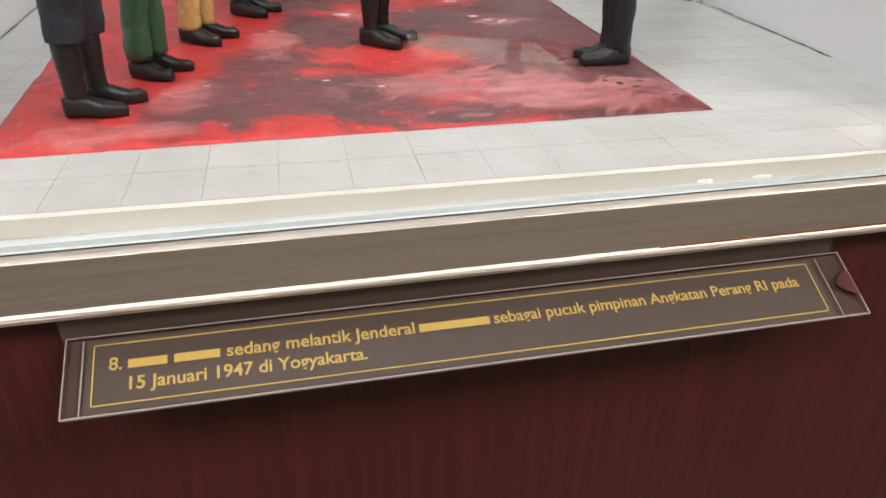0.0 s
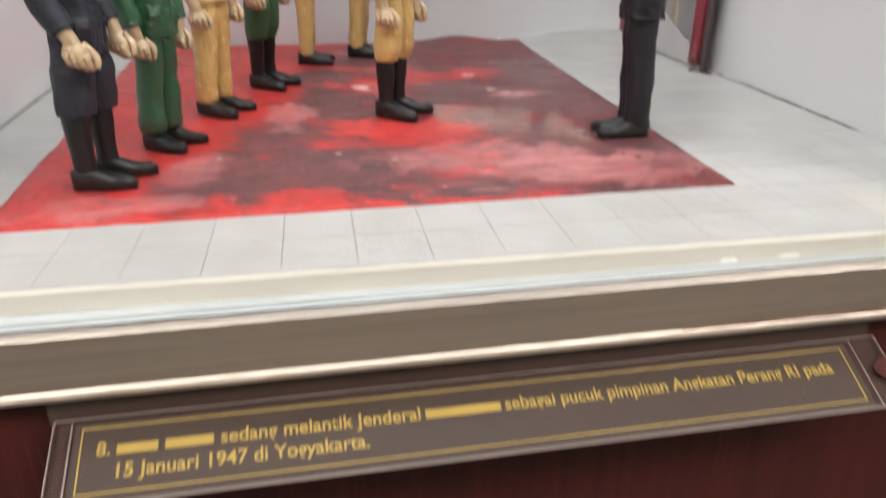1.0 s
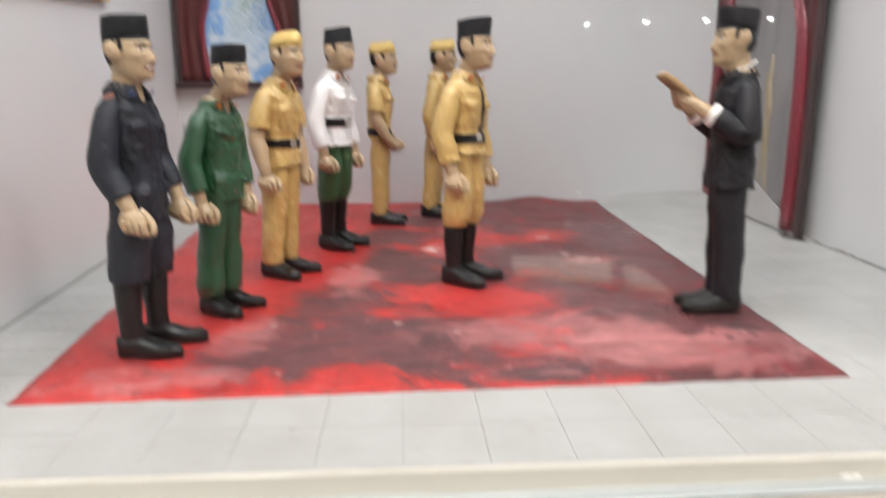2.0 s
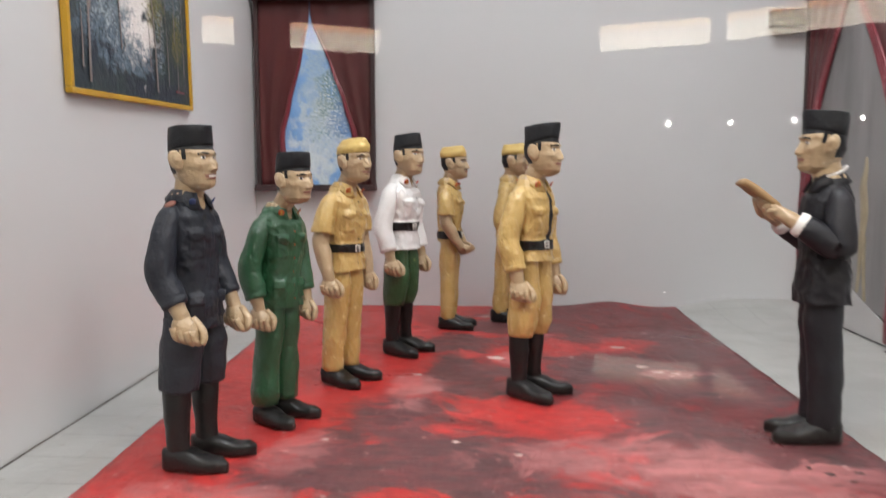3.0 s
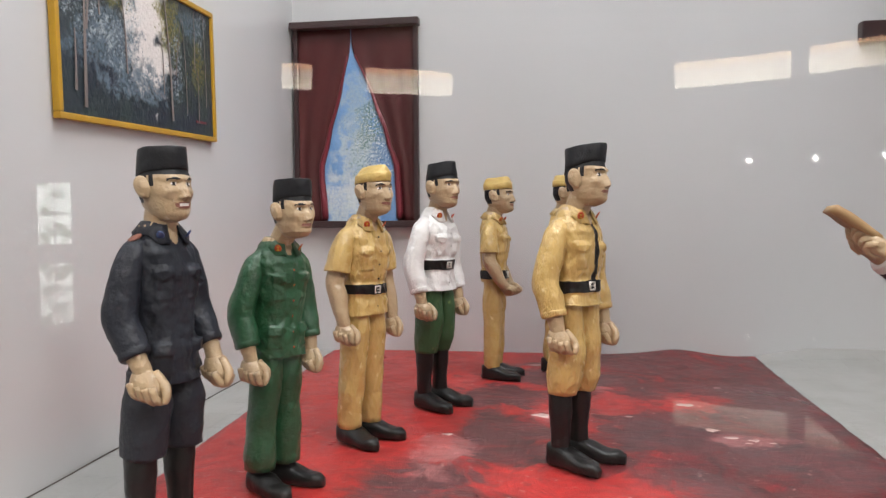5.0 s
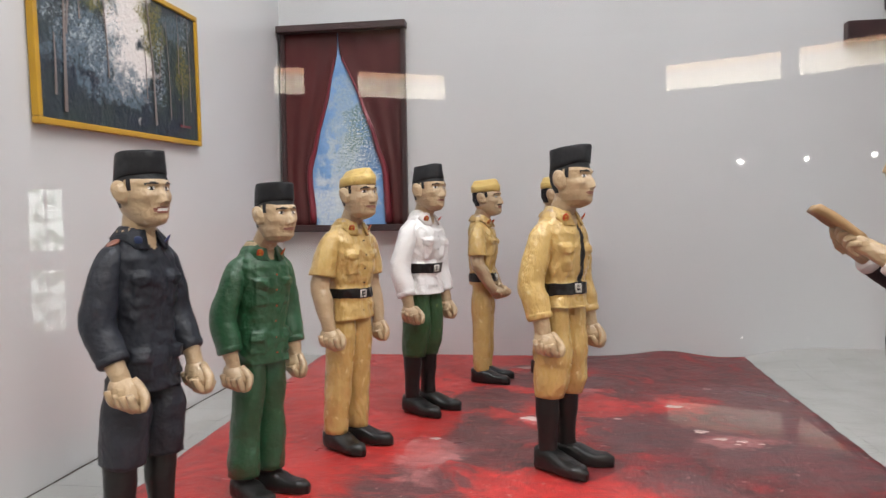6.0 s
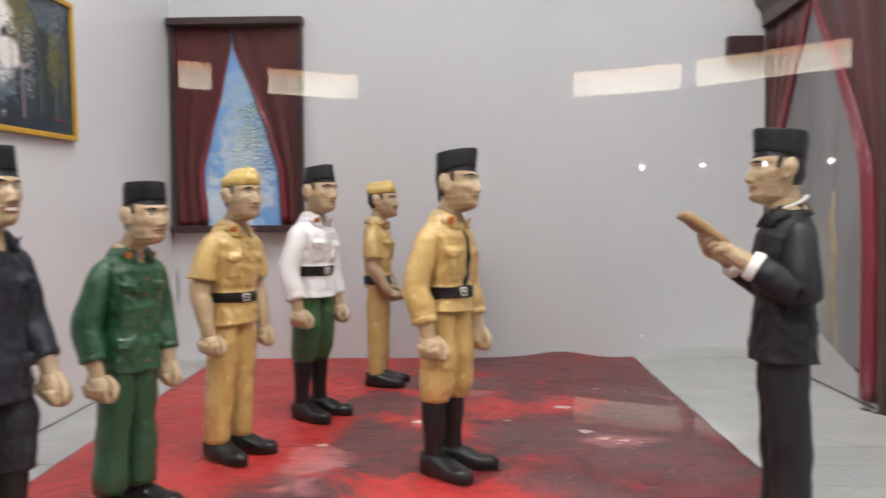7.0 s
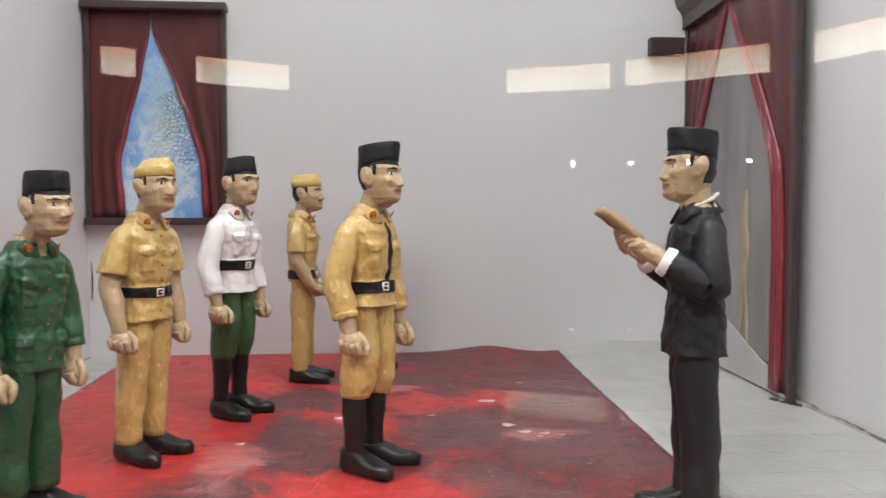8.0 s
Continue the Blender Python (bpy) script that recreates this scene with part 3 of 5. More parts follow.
def words(text, u0, u1, v, cap=0.0066):
    """Lettering on the caption sheet from u0 to u1 of its width, base line at v of its height."""
    cu = bpy.data.curves.new("lettering", "FONT")
    cu.body, cu.size, cu.extrude, cu.offset = text, 1.0, 0.0, 0.017
    tmp = bpy.data.objects.new("lettering", cu)
    scene.collection.objects.link(tmp)
    bpy.context.view_layer.update()
    me = bpy.data.meshes.new_from_object(tmp.evaluated_get(bpy.context.evaluated_depsgraph_get()))
    bpy.data.objects.remove(tmp)
    xs = [w.co.x for w in me.vertices]
    k = (u1 - u0) * W / (max(xs) - min(xs))
    m = pose(0.028, -0.0025, 0.0) @ pose(0, 0, 0, TILT_LABEL) @ Matrix.Translation((u0 * W - min(xs) * k, -0.0010, -v * HS)) @ pose(0, 0, 0, 90) @ Matrix.Diagonal((k, cap / 0.70, 1, 1))
    me.transform(m)
    me.materials.append(M_LETTER)
    ob = new("lettering", me)
    ob.parent = sheet
    return ob


words("8.", 0.027, 0.042, 0.487)
words("sedang melantik Jenderal", 0.164, 0.400, 0.487)
words("sebagai pucuk pimpinan Angkatan Perang RI pada", 0.507, 0.965, 0.487)
words("15 Januari 1947 di Yogyakarta.", 0.051, 0.335, 0.815)
for u0, u1 in ((0.049, 0.094), (0.102, 0.156), (0.406, 0.501)):
    label_part("name_bar", u0 * W, u1 * W, 0.487 * HS - 0.0046, 0.487 * HS, -0.0012, -0.0009, M_LETTER).parent = sheet

# ---- the diorama's shell ----
XL, XR, YB = 0.004, 0.675, 0.680


def floor_rise(x, y):
    """The plaster floor swells a little towards its back edge."""
    back = step1(y, 0.58, 0.685)
    return back * (0.012 * step1(x, 0.50, 0.60) + 0.007 * bump1(x, 0.44, 0.035) + 0.0012 * noise.noise((x * 14, y * 9, 0)))


bm = boxed(-0.02, 0.72, 0.0108, 0.74, F - 0.0135, F - 0.0022)
slab = tagged(finish("floor", bm, M_SLAB), "white painted plaster floor slab of the diorama", "floor", kind="structure")
bm = bmesh.new()
n = 60
lp = []
for k in range(n + 1):
    x = -0.02 + 0.74 * k / n
    w = 0.0008 * noise.noise((x * 22, 0, 3)) + 0.0005 * noise.noise((x * 70, 0, 5))
    lp.append([(x, 0.0056 + w, F - 0.013), (x, 0.0048 + w * 1.3, F - 0.002), (x, 0.0058 + w, F - 0.0004), (x, 0.0075, F - 0.0004), (x, 0.0105, F - 0.0022), (x, 0.0105, F - 0.013)])
loft(bm, lp)
part("slab_edge", bm, M_SLAB, slab, "uneven grey-cream front edge", smooth=False)


def tile_mesh(name, x0, x1, y0, y1):
    """One floor tile with slightly worn rim, following the floor's swell."""
    bm = bmesh.new()
    gx, gy = 0.00012, 0.00024
    k = 4
    top = []
    for i in range(k + 1):
        row = []
        for j in range(k + 1):
            x, y = x0 + gx + (x1 - x0 - 2 * gx) * i / k, y0 + gy + (y1 - y0 - 2 * gy) * j / k
            row.append(bm.verts.new((x, y, F + floor_rise(x, y))))
        top.append(row)
    for i in range(k):
        for j in range(k):
            bm.faces.new((top[i][j], top[i + 1][j], top[i + 1][j + 1], top[i][j + 1]))
    rim = [top[i][0] for i in range(k + 1)] + [top[k][j] for j in range(1, k + 1)] + [top[i][k] for i in range(k - 1, -1, -1)] + [top[0][j] for j in range(k - 1, 0, -1)]
    low = [bm.verts.new((v.co.x, v.co.y, v.co.z - 0.0018)) for v in rim]
    for a in range(len(rim)):
        b = (a + 1) % len(rim)
        bm.faces.new((rim[b], rim[a], low[a], low[b]))
    return part(name, bm, M_TILE, slab)


part("joint_bed", boxed(-0.015, 0.715, 0.0080, 0.735, F - 0.0021, F - 0.0009), M_GROUT, slab)
TX = [-0.015, 0.0025] + [0.040 + 0.0374 * k for k in range(18)]
TY = [0.0062, 0.045] + [0.0825 + 0.0374 * k for k in range(16)] + [0.690]
for i in range(len(TX) - 1):
    for j in range(len(TY) - 1):
        inside = 0.10 < TX[i] and TX[i + 1] < 0.49 and 0.10 < TY[j] and TY[j + 1] < 0.66
        if not inside:
            tile_mesh("tile", TX[i], TX[i + 1], TY[j], TY[j + 1])

# dirt caught in the joint between floor and walls
def dirt_line(a, b, seed):
    r = random.Random(seed)
    u = 0.0
    while u < 1.0:
        du = r.uniform(0.03, 0.12)
        if r.random() < 0.75:
            p, q = along(a, b, u), along(a, b, min(1.0, u + du * 0.9))
            w = r.uniform(0.0003, 0.0009)
            bm = bmesh.new()
            pts = []
            for k in range(7):
                c = along(p, q, k / 6)
                h = F + floor_rise(c[0], c[1]) + 0.0006
                pts.append((c[0] + r.uniform(-0.0006, 0.0006), c[1] + r.uniform(-0.0006, 0.0006), h))
            tube(bm, pts, [w * r.uniform(0.3, 1.0) for _ in pts], n=6, steps=2)
            part("dirt_line", bm, M_DIRT, slab)
        u += du


M_DIRT = mat("dark_joint_dirt", (0.06, 0.05, 0.045), 0.8, var=(0.22, 0.19, 0.17), scale=90)
for a, b in (((0.0084, 0.012), (-0.0112, YB - 0.003)),):
    pts = [along(a, b, k / 24) for k in range(25)]
    part("wall_joint", tube(bmesh.new(), [(x + 0.0003 * math.sin(k * 1.9), y, F + floor_rise(x, y) + 0.0002) for k, (x, y) in enumerate(pts)], [0.0004 + 0.0003 * abs(math.sin(k * 2.3)) for k in range(25)], n=6, steps=1), M_DIRT, slab, "dark open joint along the wall foot")
dirt_line((0.0085, 0.02), (-0.0105, YB - 0.004), 2)
dirt_line((XR - 0.0085, 0.03), (XR + 0.009, 0.44), 3)
bm = bmesh.new()
for x, y, sx, sy in ((0.668, 0.436, 0.007, 0.004), (0.662, 0.446, 0.004, 0.006), (0.672, 0.428, 0.004, 0.007)):
    blob(bm, (x, y, F + 0.0004), (sx, sy, 0.0008), nu=10, nv=5)
part("paint_smear", bm, M_WOODFRAME, slab, "dark paint smear at the doorway foot", smooth=True)

# painted carpet: one thin, uneven skin of paint and plaster
bm = bmesh.new()
nx, ny = 70, 84
rows = []
for i in range(nx + 1):
    row = []
    for j in range(ny + 1):
        u, v = i / nx, j / ny
        left = 0.066 - 0.032 * v + 0.0012 * noise.noise((v * 30, 1, 0))
        right = 0.509 + 0.016 * v + 0.0012 * noise.noise((v * 30, 7, 0))
        x = left + (right - left) * u
        y0 = 0.0775 + 0.0095 * u + 0.0013 * noise.noise((u * 28, 3, 0)) + 0.0008 * noise.noise((u * 80, 3, 0))
        y = y0 + (0.683 - y0) * v
        edge = min(u, 1 - u, v * 1.2) * 60
        row.append(bm.verts.new((x, y, F + floor_rise(x, y) + 0.0002 + 0.0009 * min(1, edge) + 0.0005 * noise.noise((x * 25, y * 25, 2)))))
    rows.append(row)
for i in range(nx):
    for j in range(ny):
        bm.faces.new((rows[i][j], rows[i + 1][j], rows[i + 1][j + 1], rows[i][j + 1]))
ret = bmesh.ops.extrude_face_region(bm, geom=list(bm.faces))
for v in ret["geom"]:
    if isinstance(v, bmesh.types.BMVert):
        v.co.z -= 0.0011
carpet = tagged(finish("carpet", bm, M_CARPET, smooth=True), "glossy red painted carpet with dark grey worn patches", "carpet")
M_CHIP = mat("bare_chip", (0.52, 0.36, 0.34), 0.6, var=(0.62, 0.52, 0.48), scale=200, bump=0.4, bscale=400)
CHIPS = [(0.411, 0.453, 0.0075), (0.292, 0.406, 0.009), (0.283, 0.610, 0.009), (0.416, 0.380, 0.007), (0.225, 0.345, 0.004), (0.262, 0.190, 0.0025), (0.18, 0.19, 0.003), (0.30, 0.17, 0.0025), (0.215, 0.415, 0.004), (0.45, 0.52, 0.003), (0.36, 0.41, 0.003)]
CHIPS += [(0.428, 0.362, 0.0050), (0.441, 0.357, 0.0042), (0.436, 0.350, 0.0022), (0.452, 0.352, 0.0020)]
CRUMBS = [(0.470, 0.150, 0.0035), (0.487, 0.152, 0.003), (0.478, 0.140, 0.002), (0.497, 0.118, 0.003), (0.500, 0.113, 0.002), (0.462, 0.158, 0.002)]
for k, (x, y, s) in enumerate(CHIPS + CRUMBS):
    bm = bmesh.new()
    r = random.Random(int(x * 1000) + k)
    lp = [(x + 1.5 * s * r.uniform(0.25, 1.0) * math.cos(a), y + 0.8 * s * r.uniform(0.25, 1.0) * math.sin(a)) for a in (2 * math.pi * q / 13 for q in range(13))]
    h = F + floor_rise(x, y) + 0.0010
    loft(bm, [[(p, q, h) for p, q in lp], [(x + (p - x) * 0.8, y + (q - y) * 0.8, h + 0.0005) for p, q in lp]])
    part("paint_chip" if k < len(CHIPS) else "crumb", bm, M_CHIP if k < len(CHIPS) else M_WOODFRAME, carpet, "pale chipped spot" if k < len(CHIPS) else "dark crumb of paint")


def wall_sheet(name, pts, label):
    """A wall of a few centimetres with a slightly uneven painted face; pts: plan points of the face and of the back."""
    (ax, ay), (bx, by), (cx, cy), (dx, dy) = pts
    bm = bmesh.new()
    k = 40
    loops = []
    for i in range(k + 1):
        u = i / k
        f = Vector((ax + (bx - ax) * u, ay + (by - ay) * u))
        b = Vector((dx + (cx - dx) * u, dy + (cy - dy) * u))
        nrm = (f - b).normalized()
        lp = []
        for z in np.linspace(F - 0.012, CASE_TOP, 30):
            w = 0.0012 * noise.noise((u * 5, z * 7, len(name)))
            lp.append((f.x + nrm.x * w, f.y + nrm.y * w, z))
        lp += [(b.x, b.y, CASE_TOP), (b.x, b.y, F - 0.012)]
        loops.append(lp)
    loft(bm, loops)
    return tagged(finish(name, bm, M_WALL, smooth=False), label, "wall", kind="structure")


w = wall_sheet("wall_left", [(0.008, 0.0075), (-0.013, YB + 0.002), (-0.05, YB + 0.03), (-0.05, 0.0075)], "glossy pale lilac-grey painted diorama side wall")
wall_sheet("wall_back", [(-0.0128, YB), (XR + 0.02, YB + 0.006), (XR + 0.03, YB + 0.04), (-0.0128, YB + 0.04)], "glossy pale lilac-grey painted diorama back wall")
wall_sheet("wall_right", [(XR + 0.022, YB + 0.006), (XR - 0.008, 0.0075), (XR + 0.05, 0.0075), (XR + 0.05, YB + 0.006)], "glossy pale lilac-grey painted diorama side wall")
tagged(finish("ceiling", boxed(-0.05, 0.75, -0.004, 0.75, CASE_TOP, CASE_TOP + 0.03), M_WALL), "white painted ceiling of the display case", "ceiling", kind="structure")
lamp = thing("case_light", pose(0.345, 0.22, CASE_TOP), "flat white light panel under the display case ceiling", "ceiling light")
fr = part("frame", boxed(-0.26, 0.26, -0.11, 0.11, -0.018, 0.0, bevel=0.002), M_ALU, lamp)
part("diffuser", boxed(-0.25, 0.25, -0.10, 0.10, -0.022, -0.0185), M_CASELED, fr)


# ---- wall decoration: painted window, framed landscape, painted doorway ----
def folds(bm, edge_a, edge_b, z0, z1, depth, waves, n=40, m=24):
    """A hanging curtain between two edges (functions of height share 0..1), as a rippled solid skin standing on y = 0 towards -y."""
    loops = []
    for i in range(m + 1):
        v = i / m
        a, b = edge_a(v), edge_b(v)
        z = z0 + (z1 - z0) * v
        front = [(a + (b - a) * k / n, -depth * (0.82 + 0.18 * math.sin(waves * 2 * math.pi * (k / n) + 1.5 * math.sin(3 * v))), z) for k in range(n + 1)]
        loops.append(front + [(b, 0, z), (a, 0, z)])
    return loft(bm, loops)


# window on the back wall: local x along, z up, y = 0 on the wall
win = thing("painted_window", pose(0.0675, YB - 0.0015, 1.1925), "painted relief window with maroon curtains and blue sky", "wall relief")
HW, HH = 0.0762, 0.1225
part("sky_panel", boxed(-HW + 0.004, HW - 0.004, -0.0028, 0.0, -HH + 0.004, HH - 0.004), M_SKY, win, "painted blue and white sky")
GAP = [(0.0, -0.037, 0.050), (0.04, -0.0365, 0.0495), (0.28, -0.041, 0.047), (0.45, -0.031, 0.0355), (0.70, -0.016, 0.016), (0.90, -0.0065, -0.0045), (1.0, -0.0060, -0.0055)]


def gap_left(v):
    return lerp_table(GAP, v)[0]


def gap_right(v):
    return lerp_table(GAP, v)[1]


folds_l = folds(bmesh.new(), lambda v: -HW + 0.004, lambda v: gap_left(v), -HH + 0.006, HH - 0.006, 0.0048, 2.5)
cur_l = part("curtain", folds_l, M_MAROON, win, "dark maroon painted curtain", smooth=True)
folds_r = folds(bmesh.new(), lambda v: gap_right(v), lambda v: HW - 0.004, -HH + 0.006, HH - 0.006, 0.0048, 2.5)
cur_r = part("curtain", folds_r, M_MAROON, win, "dark maroon painted curtain", smooth=True)
for sgn, f in ((-1, gap_left), (1, gap_right)):
    bm = bmesh.new()
    pts = [(f(v), -0.0046, -HH + 0.006 + v * (2 * HH - 0.02)) for v in [0.02 + 0.87 * k / 9 for k in range(10)]]
    tube(bm, [(x + sgn * 0.003, y, z) for x, y, z in pts], [0.0042, 0.0042, 0.0038, 0.0034, 0.0028, 0.0024, 0.002, 0.0016, 0.0013, 0.0010], n=8, steps=2)
    part("curtain_hem", bm, M_CURTAIN, cur_l if sgn < 0 else cur_r, "lighter red curtain edge", smooth=True)
for name, x0, x1, z0, z1, d in (("frame_side", -HW, -HW + 0.0055, -HH, HH, 0.0085), ("frame_side", HW - 0.0055, HW, -HH, HH, 0.0085), ("frame_top", -HW - 0.002, HW + 0.002, HH - 0.008, HH, 0.016), ("frame_bottom", -HW - 0.001, HW + 0.001, -HH, -HH + 0.008, 0.015)):
    part(name, boxed(x0, x1, -d, 0.0, z0, z1, bevel=0.0012), M_WOODFRAME, win)

# framed landscape on the left wall: local x runs to the back of the case, z up, y = 0 on the wall
PW, PH = 0.232, 0.118
pic = thing("landscape_painting", pose(0.0024, 0.226, 1.1412, 0, -2.3, 91.8), "woodland landscape painting in a yellow wooden frame", "painting")
pic.scale = (0.957, 0.85, 0.965)
canvas = part("canvas", boxed(0.004, PW - 0.004, -0.0035, -0.0005, 0.004, PH - 0.004), M_CANVAS, pic, "dark woodland scene on canvas")
rnd = random.Random(5)


def strokes(name, material, spots, label, y, count):
    """Small brush dabs, each a thin leaf of paint, scattered round a few middles."""
    bm = bmesh.new()
    for _ in range(count):
        cx, cz, sx, sz, size = spots[rnd.randrange(len(spots))]
        x, z = rnd.gauss(cx, sx), rnd.gauss(cz, sz)
        x, z = min(PW - 0.009, max(0.009, x)), min(PH - 0.009, max(0.009, z))
        s, a = size * rnd.uniform(0.35, 0.95), rnd.uniform(0, 3.14)
        lp = [(x + s * math.cos(q + a) * (0.55 + 0.45 * abs(math.cos(q))), y - 0.00012 * (_ % 3), z + s * math.sin(q + a) * (0.55 + 0.45 * abs(math.cos(q)))) for q in (0, 0.9, 1.9, 3.1, 4.2, 5.2)]
        loft(bm, [lp, [(p[0], p[1] + 0.0001, p[2]) for p in lp]])
    return tagged(part(name, bm, material, canvas, label), kind="stuff")


strokes("pale_dabs", M_DAB_BLUE, [(0.045, 0.068, 0.018, 0.010, 0.0011), (0.078, 0.058, 0.018, 0.014, 0.0010), (0.10, 0.042, 0.02, 0.006, 0.0009), (0.158, 0.06, 0.006, 0.016, 0.0009), (0.09, 0.09, 0.006, 0.016, 0.0009)], "pale blue-grey foliage dabs", -0.0038, 420)
strokes("olive_dabs", M_DAB_OLIVE, [(0.146, 0.094, 0.009, 0.011, 0.0012), (0.072, 0.10, 0.010, 0.007, 0.0011), (0.198, 0.064, 0.006, 0.009, 0.0012)], "olive-yellow foliage dabs", -0.0040, 160)
for x, z0, z1, w, lean in ((0.030, 0.010, 0.112, 0.0028, 0.004), (0.034, 0.062, 0.112, 0.002, 0.010), (0.050, 0.075, 0.112, 0.0014, -0.004), (0.083, 0.040, 0.112, 0.0015, -0.006), (0.150, 0.012, 0.112, 0.0026, -0.008), (0.158, 0.05, 0.10, 0.0012, 0.012), (0.137, 0.032, 0.08, 0.0011, -0.002), (0.176, 0.020, 0.10, 0.0012, -0.004), (0.198, 0.014, 0.06, 0.0013, 0.0), (0.193, 0.06, 0.112, 0.0012, 0.001), (0.214, 0.03, 0.112, 0.0012, -0.002), (0.020, 0.02, 0.06, 0.002, 0.001)):
    bm = bmesh.new()
    tube(bm, [(x, -0.0044, z0), (x + lean * 0.35 + 0.0007, -0.0044, (z0 + z1) / 2), (x + lean, -0.0044, z1)], [w * 0.85, w * 0.6, w * 0.4], n=6, steps=4, flat=0.2)
    part("painted_trunk", bm, M_TRUNK, canvas)
part("signature_bar", boxed(0.192, 0.212, -0.0046, -0.0042, 0.0145, 0.0165), M_CURTAIN, canvas)
for name, x0, x1, z0, z1 in (("frame_bar", 0.0, PW, 0.0, 0.0044), ("frame_bar", 0.0, PW, PH - 0.0044, PH), ("frame_bar", 0.0, 0.0044, 0.0044, PH - 0.0044), ("frame_bar", PW - 0.0044, PW, 0.0044, PH - 0.0044)):
    part(name, boxed(x0, x1, -0.0058, 0.0, z0, z1, bevel=0.0012), M_GOLD, pic)

# painted doorway on the right wall: local x runs from back to front, y = 0 on the wall, -y into the case
DX = XR + 0.006
door = thing("painted_doorway", pose(DX, 0.684, F, 0, 0, -92.3), "dark painted doorway relief with parted red curtains and grey room", "wall relief")
DW, DH = 0.257, 0.395
part("grey_room", boxed(0.006, DW - 0.006, -0.0016, 0.0, 0.028, DH - 0.01), M_GREY, door, "grey brush-painted room behind the curtains")
bm = bmesh.new()
lp = [(0.008, 0.002), (DW - 0.012, 0.002), (DW - 0.022, 0.014), (0.16, 0.040), (0.10, 0.062), (0.008, 0.07)]
loft(bm, [[(x, -0.0024, z) for x, z in lp], [(x, -0.0005, z) for x, z in lp]])
part("grey_floor", bm, M_GREYFLOOR, door, "pale grey painted floor")


DOOR_GAP = [(0.0, 0.016, 0.224), (0.35, 0.018, 0.222), (0.52, 0.026, 0.217), (0.62, 0.038, 0.200), (0.72, 0.056, 0.180), (0.86, 0.085, 0.150), (0.95, 0.108, 0.120), (1.0, 0.112, 0.116)]


M_DOORCLOTH = mat("dark_red_curtain_paint", (0.085, 0.014, 0.017), 0.36, var=(0.022, 0.007, 0.009), scale=30, bump=0.3, stretch=(1, 1, 0.2), spots=(0.24, 0.05, 0.065), sscale=40, slevel=0.64)


def door_gap_l(v):
    return lerp_table(DOOR_GAP, v)[0]


def door_gap_r(v):
    return lerp_table(DOOR_GAP, v)[1]


part("curtain", folds(bmesh.new(), lambda v: 0.006, door_gap_l, 0.012, DH - 0.012, 0.0045, 3.5), M_DOORCLOTH, door, "dark maroon painted curtain", smooth=True)
part("curtain", folds(bmesh.new(), door_gap_r, lambda v: DW - 0.004, 0.006, DH - 0.012, 0.0045, 3.0), M_DOORCLOTH, door, "dark maroon painted curtain", smooth=True)
for fn, sgn in ((door_gap_l, -1), (door_gap_r, 1)):
    for off, w in ((0.003, 0.0055), (0.011, 0.005), (0.020, 0.0045)):
        bm = bmesh.new()
        pts = [(fn(v) + sgn * off * (1.25 - v) * (1.0 if sgn < 0 else min(1.0, 0.35 + 1.2 * v)), -0.0042, 0.006 + v * (DH - 0.02)) for v in [k / 11 for k in range(12)]]
        tube(bm, pts, [w * (1 - 0.055 * k) for k in range(12)], n=8, steps=2, flat=0.8)
        part("curtain_fold", bm, M_CURTAIN, door, "red curtain fold with pale streaks", smooth=True)
bm = bmesh.new()
tube(bm, [(0.158, -0.002, 0.10), (0.162, -0.002, 0.13), (0.157, -0.002, 0.155), (0.160, -0.002, 0.172), (0.160, -0.002, 0.186)], [0.004, 0.0065, 0.006, 0.0035, 0.0018], n=8, flat=0.5)
tube(bm, [(0.157, -0.002, 0.105), (0.156, -0.002, 0.07), (0.153, -0.002, 0.045)], [0.0028, 0.002, 0.0018], n=6)
tube(bm, [(0.163, -0.002, 0.105), (0.166, -0.002, 0.065), (0.170, -0.002, 0.038)], [0.0028, 0.002, 0.0018], n=6)
part("painted_shape", bm, M_OCHRE, door, "plain ochre painted shape")
for name, x0, x1, z0, z1, d in (("door_post", -0.002, 0.006, 0.006, DH, 0.006), ("door_post", DW - 0.008, DW, -0.0, DH, 0.0055), ("door_head", -0.004, DW + 0.002, DH - 0.014, DH + 0.002, 0.010)):
    part(name, boxed(x0, x1, -d, 0.0, z0, z1, bevel=0.0014), M_WOODFRAME, door)
bm = bmesh.new()
prof = [(0.0, DH), (-0.010, DH), (-0.013, DH + 0.006), (-0.017, DH + 0.010), (-0.020, DH + 0.020), (-0.020, DH + 0.034), (0.0, DH + 0.034)]
loft(bm, [[(x, y, z) for y, z in prof] for x in (-0.003, DW + 0.003)])
part("cornice", bm, M_WOODFRAME, door)
bm = boxed(0.628, 0.668, YB - 0.012, YB + 0.002, 1.268, 1.288, bevel=0.002)
tagged(finish("cornice_block", bm, M_WOODFRAME), "small dark brown block beside the doorway cornice", "moulding")

for x, y, z0, z1 in ((-0.0085, YB - 0.0012, 0.985, 1.028), (-0.0118, YB - 0.0012, 1.262, 1.292)):
    bm = bmesh.new()
    tube(bm, [(x, y, z0), (x + 0.0008, y, (z0 + z1) / 2), (x - 0.0003, y, z1)], [0.0005, 0.0009, 0.0004], n=6)
    part("scratch", bm, M_WOODFRAME, bpy.data.objects["wall_back"], "dark scratch in the paint")


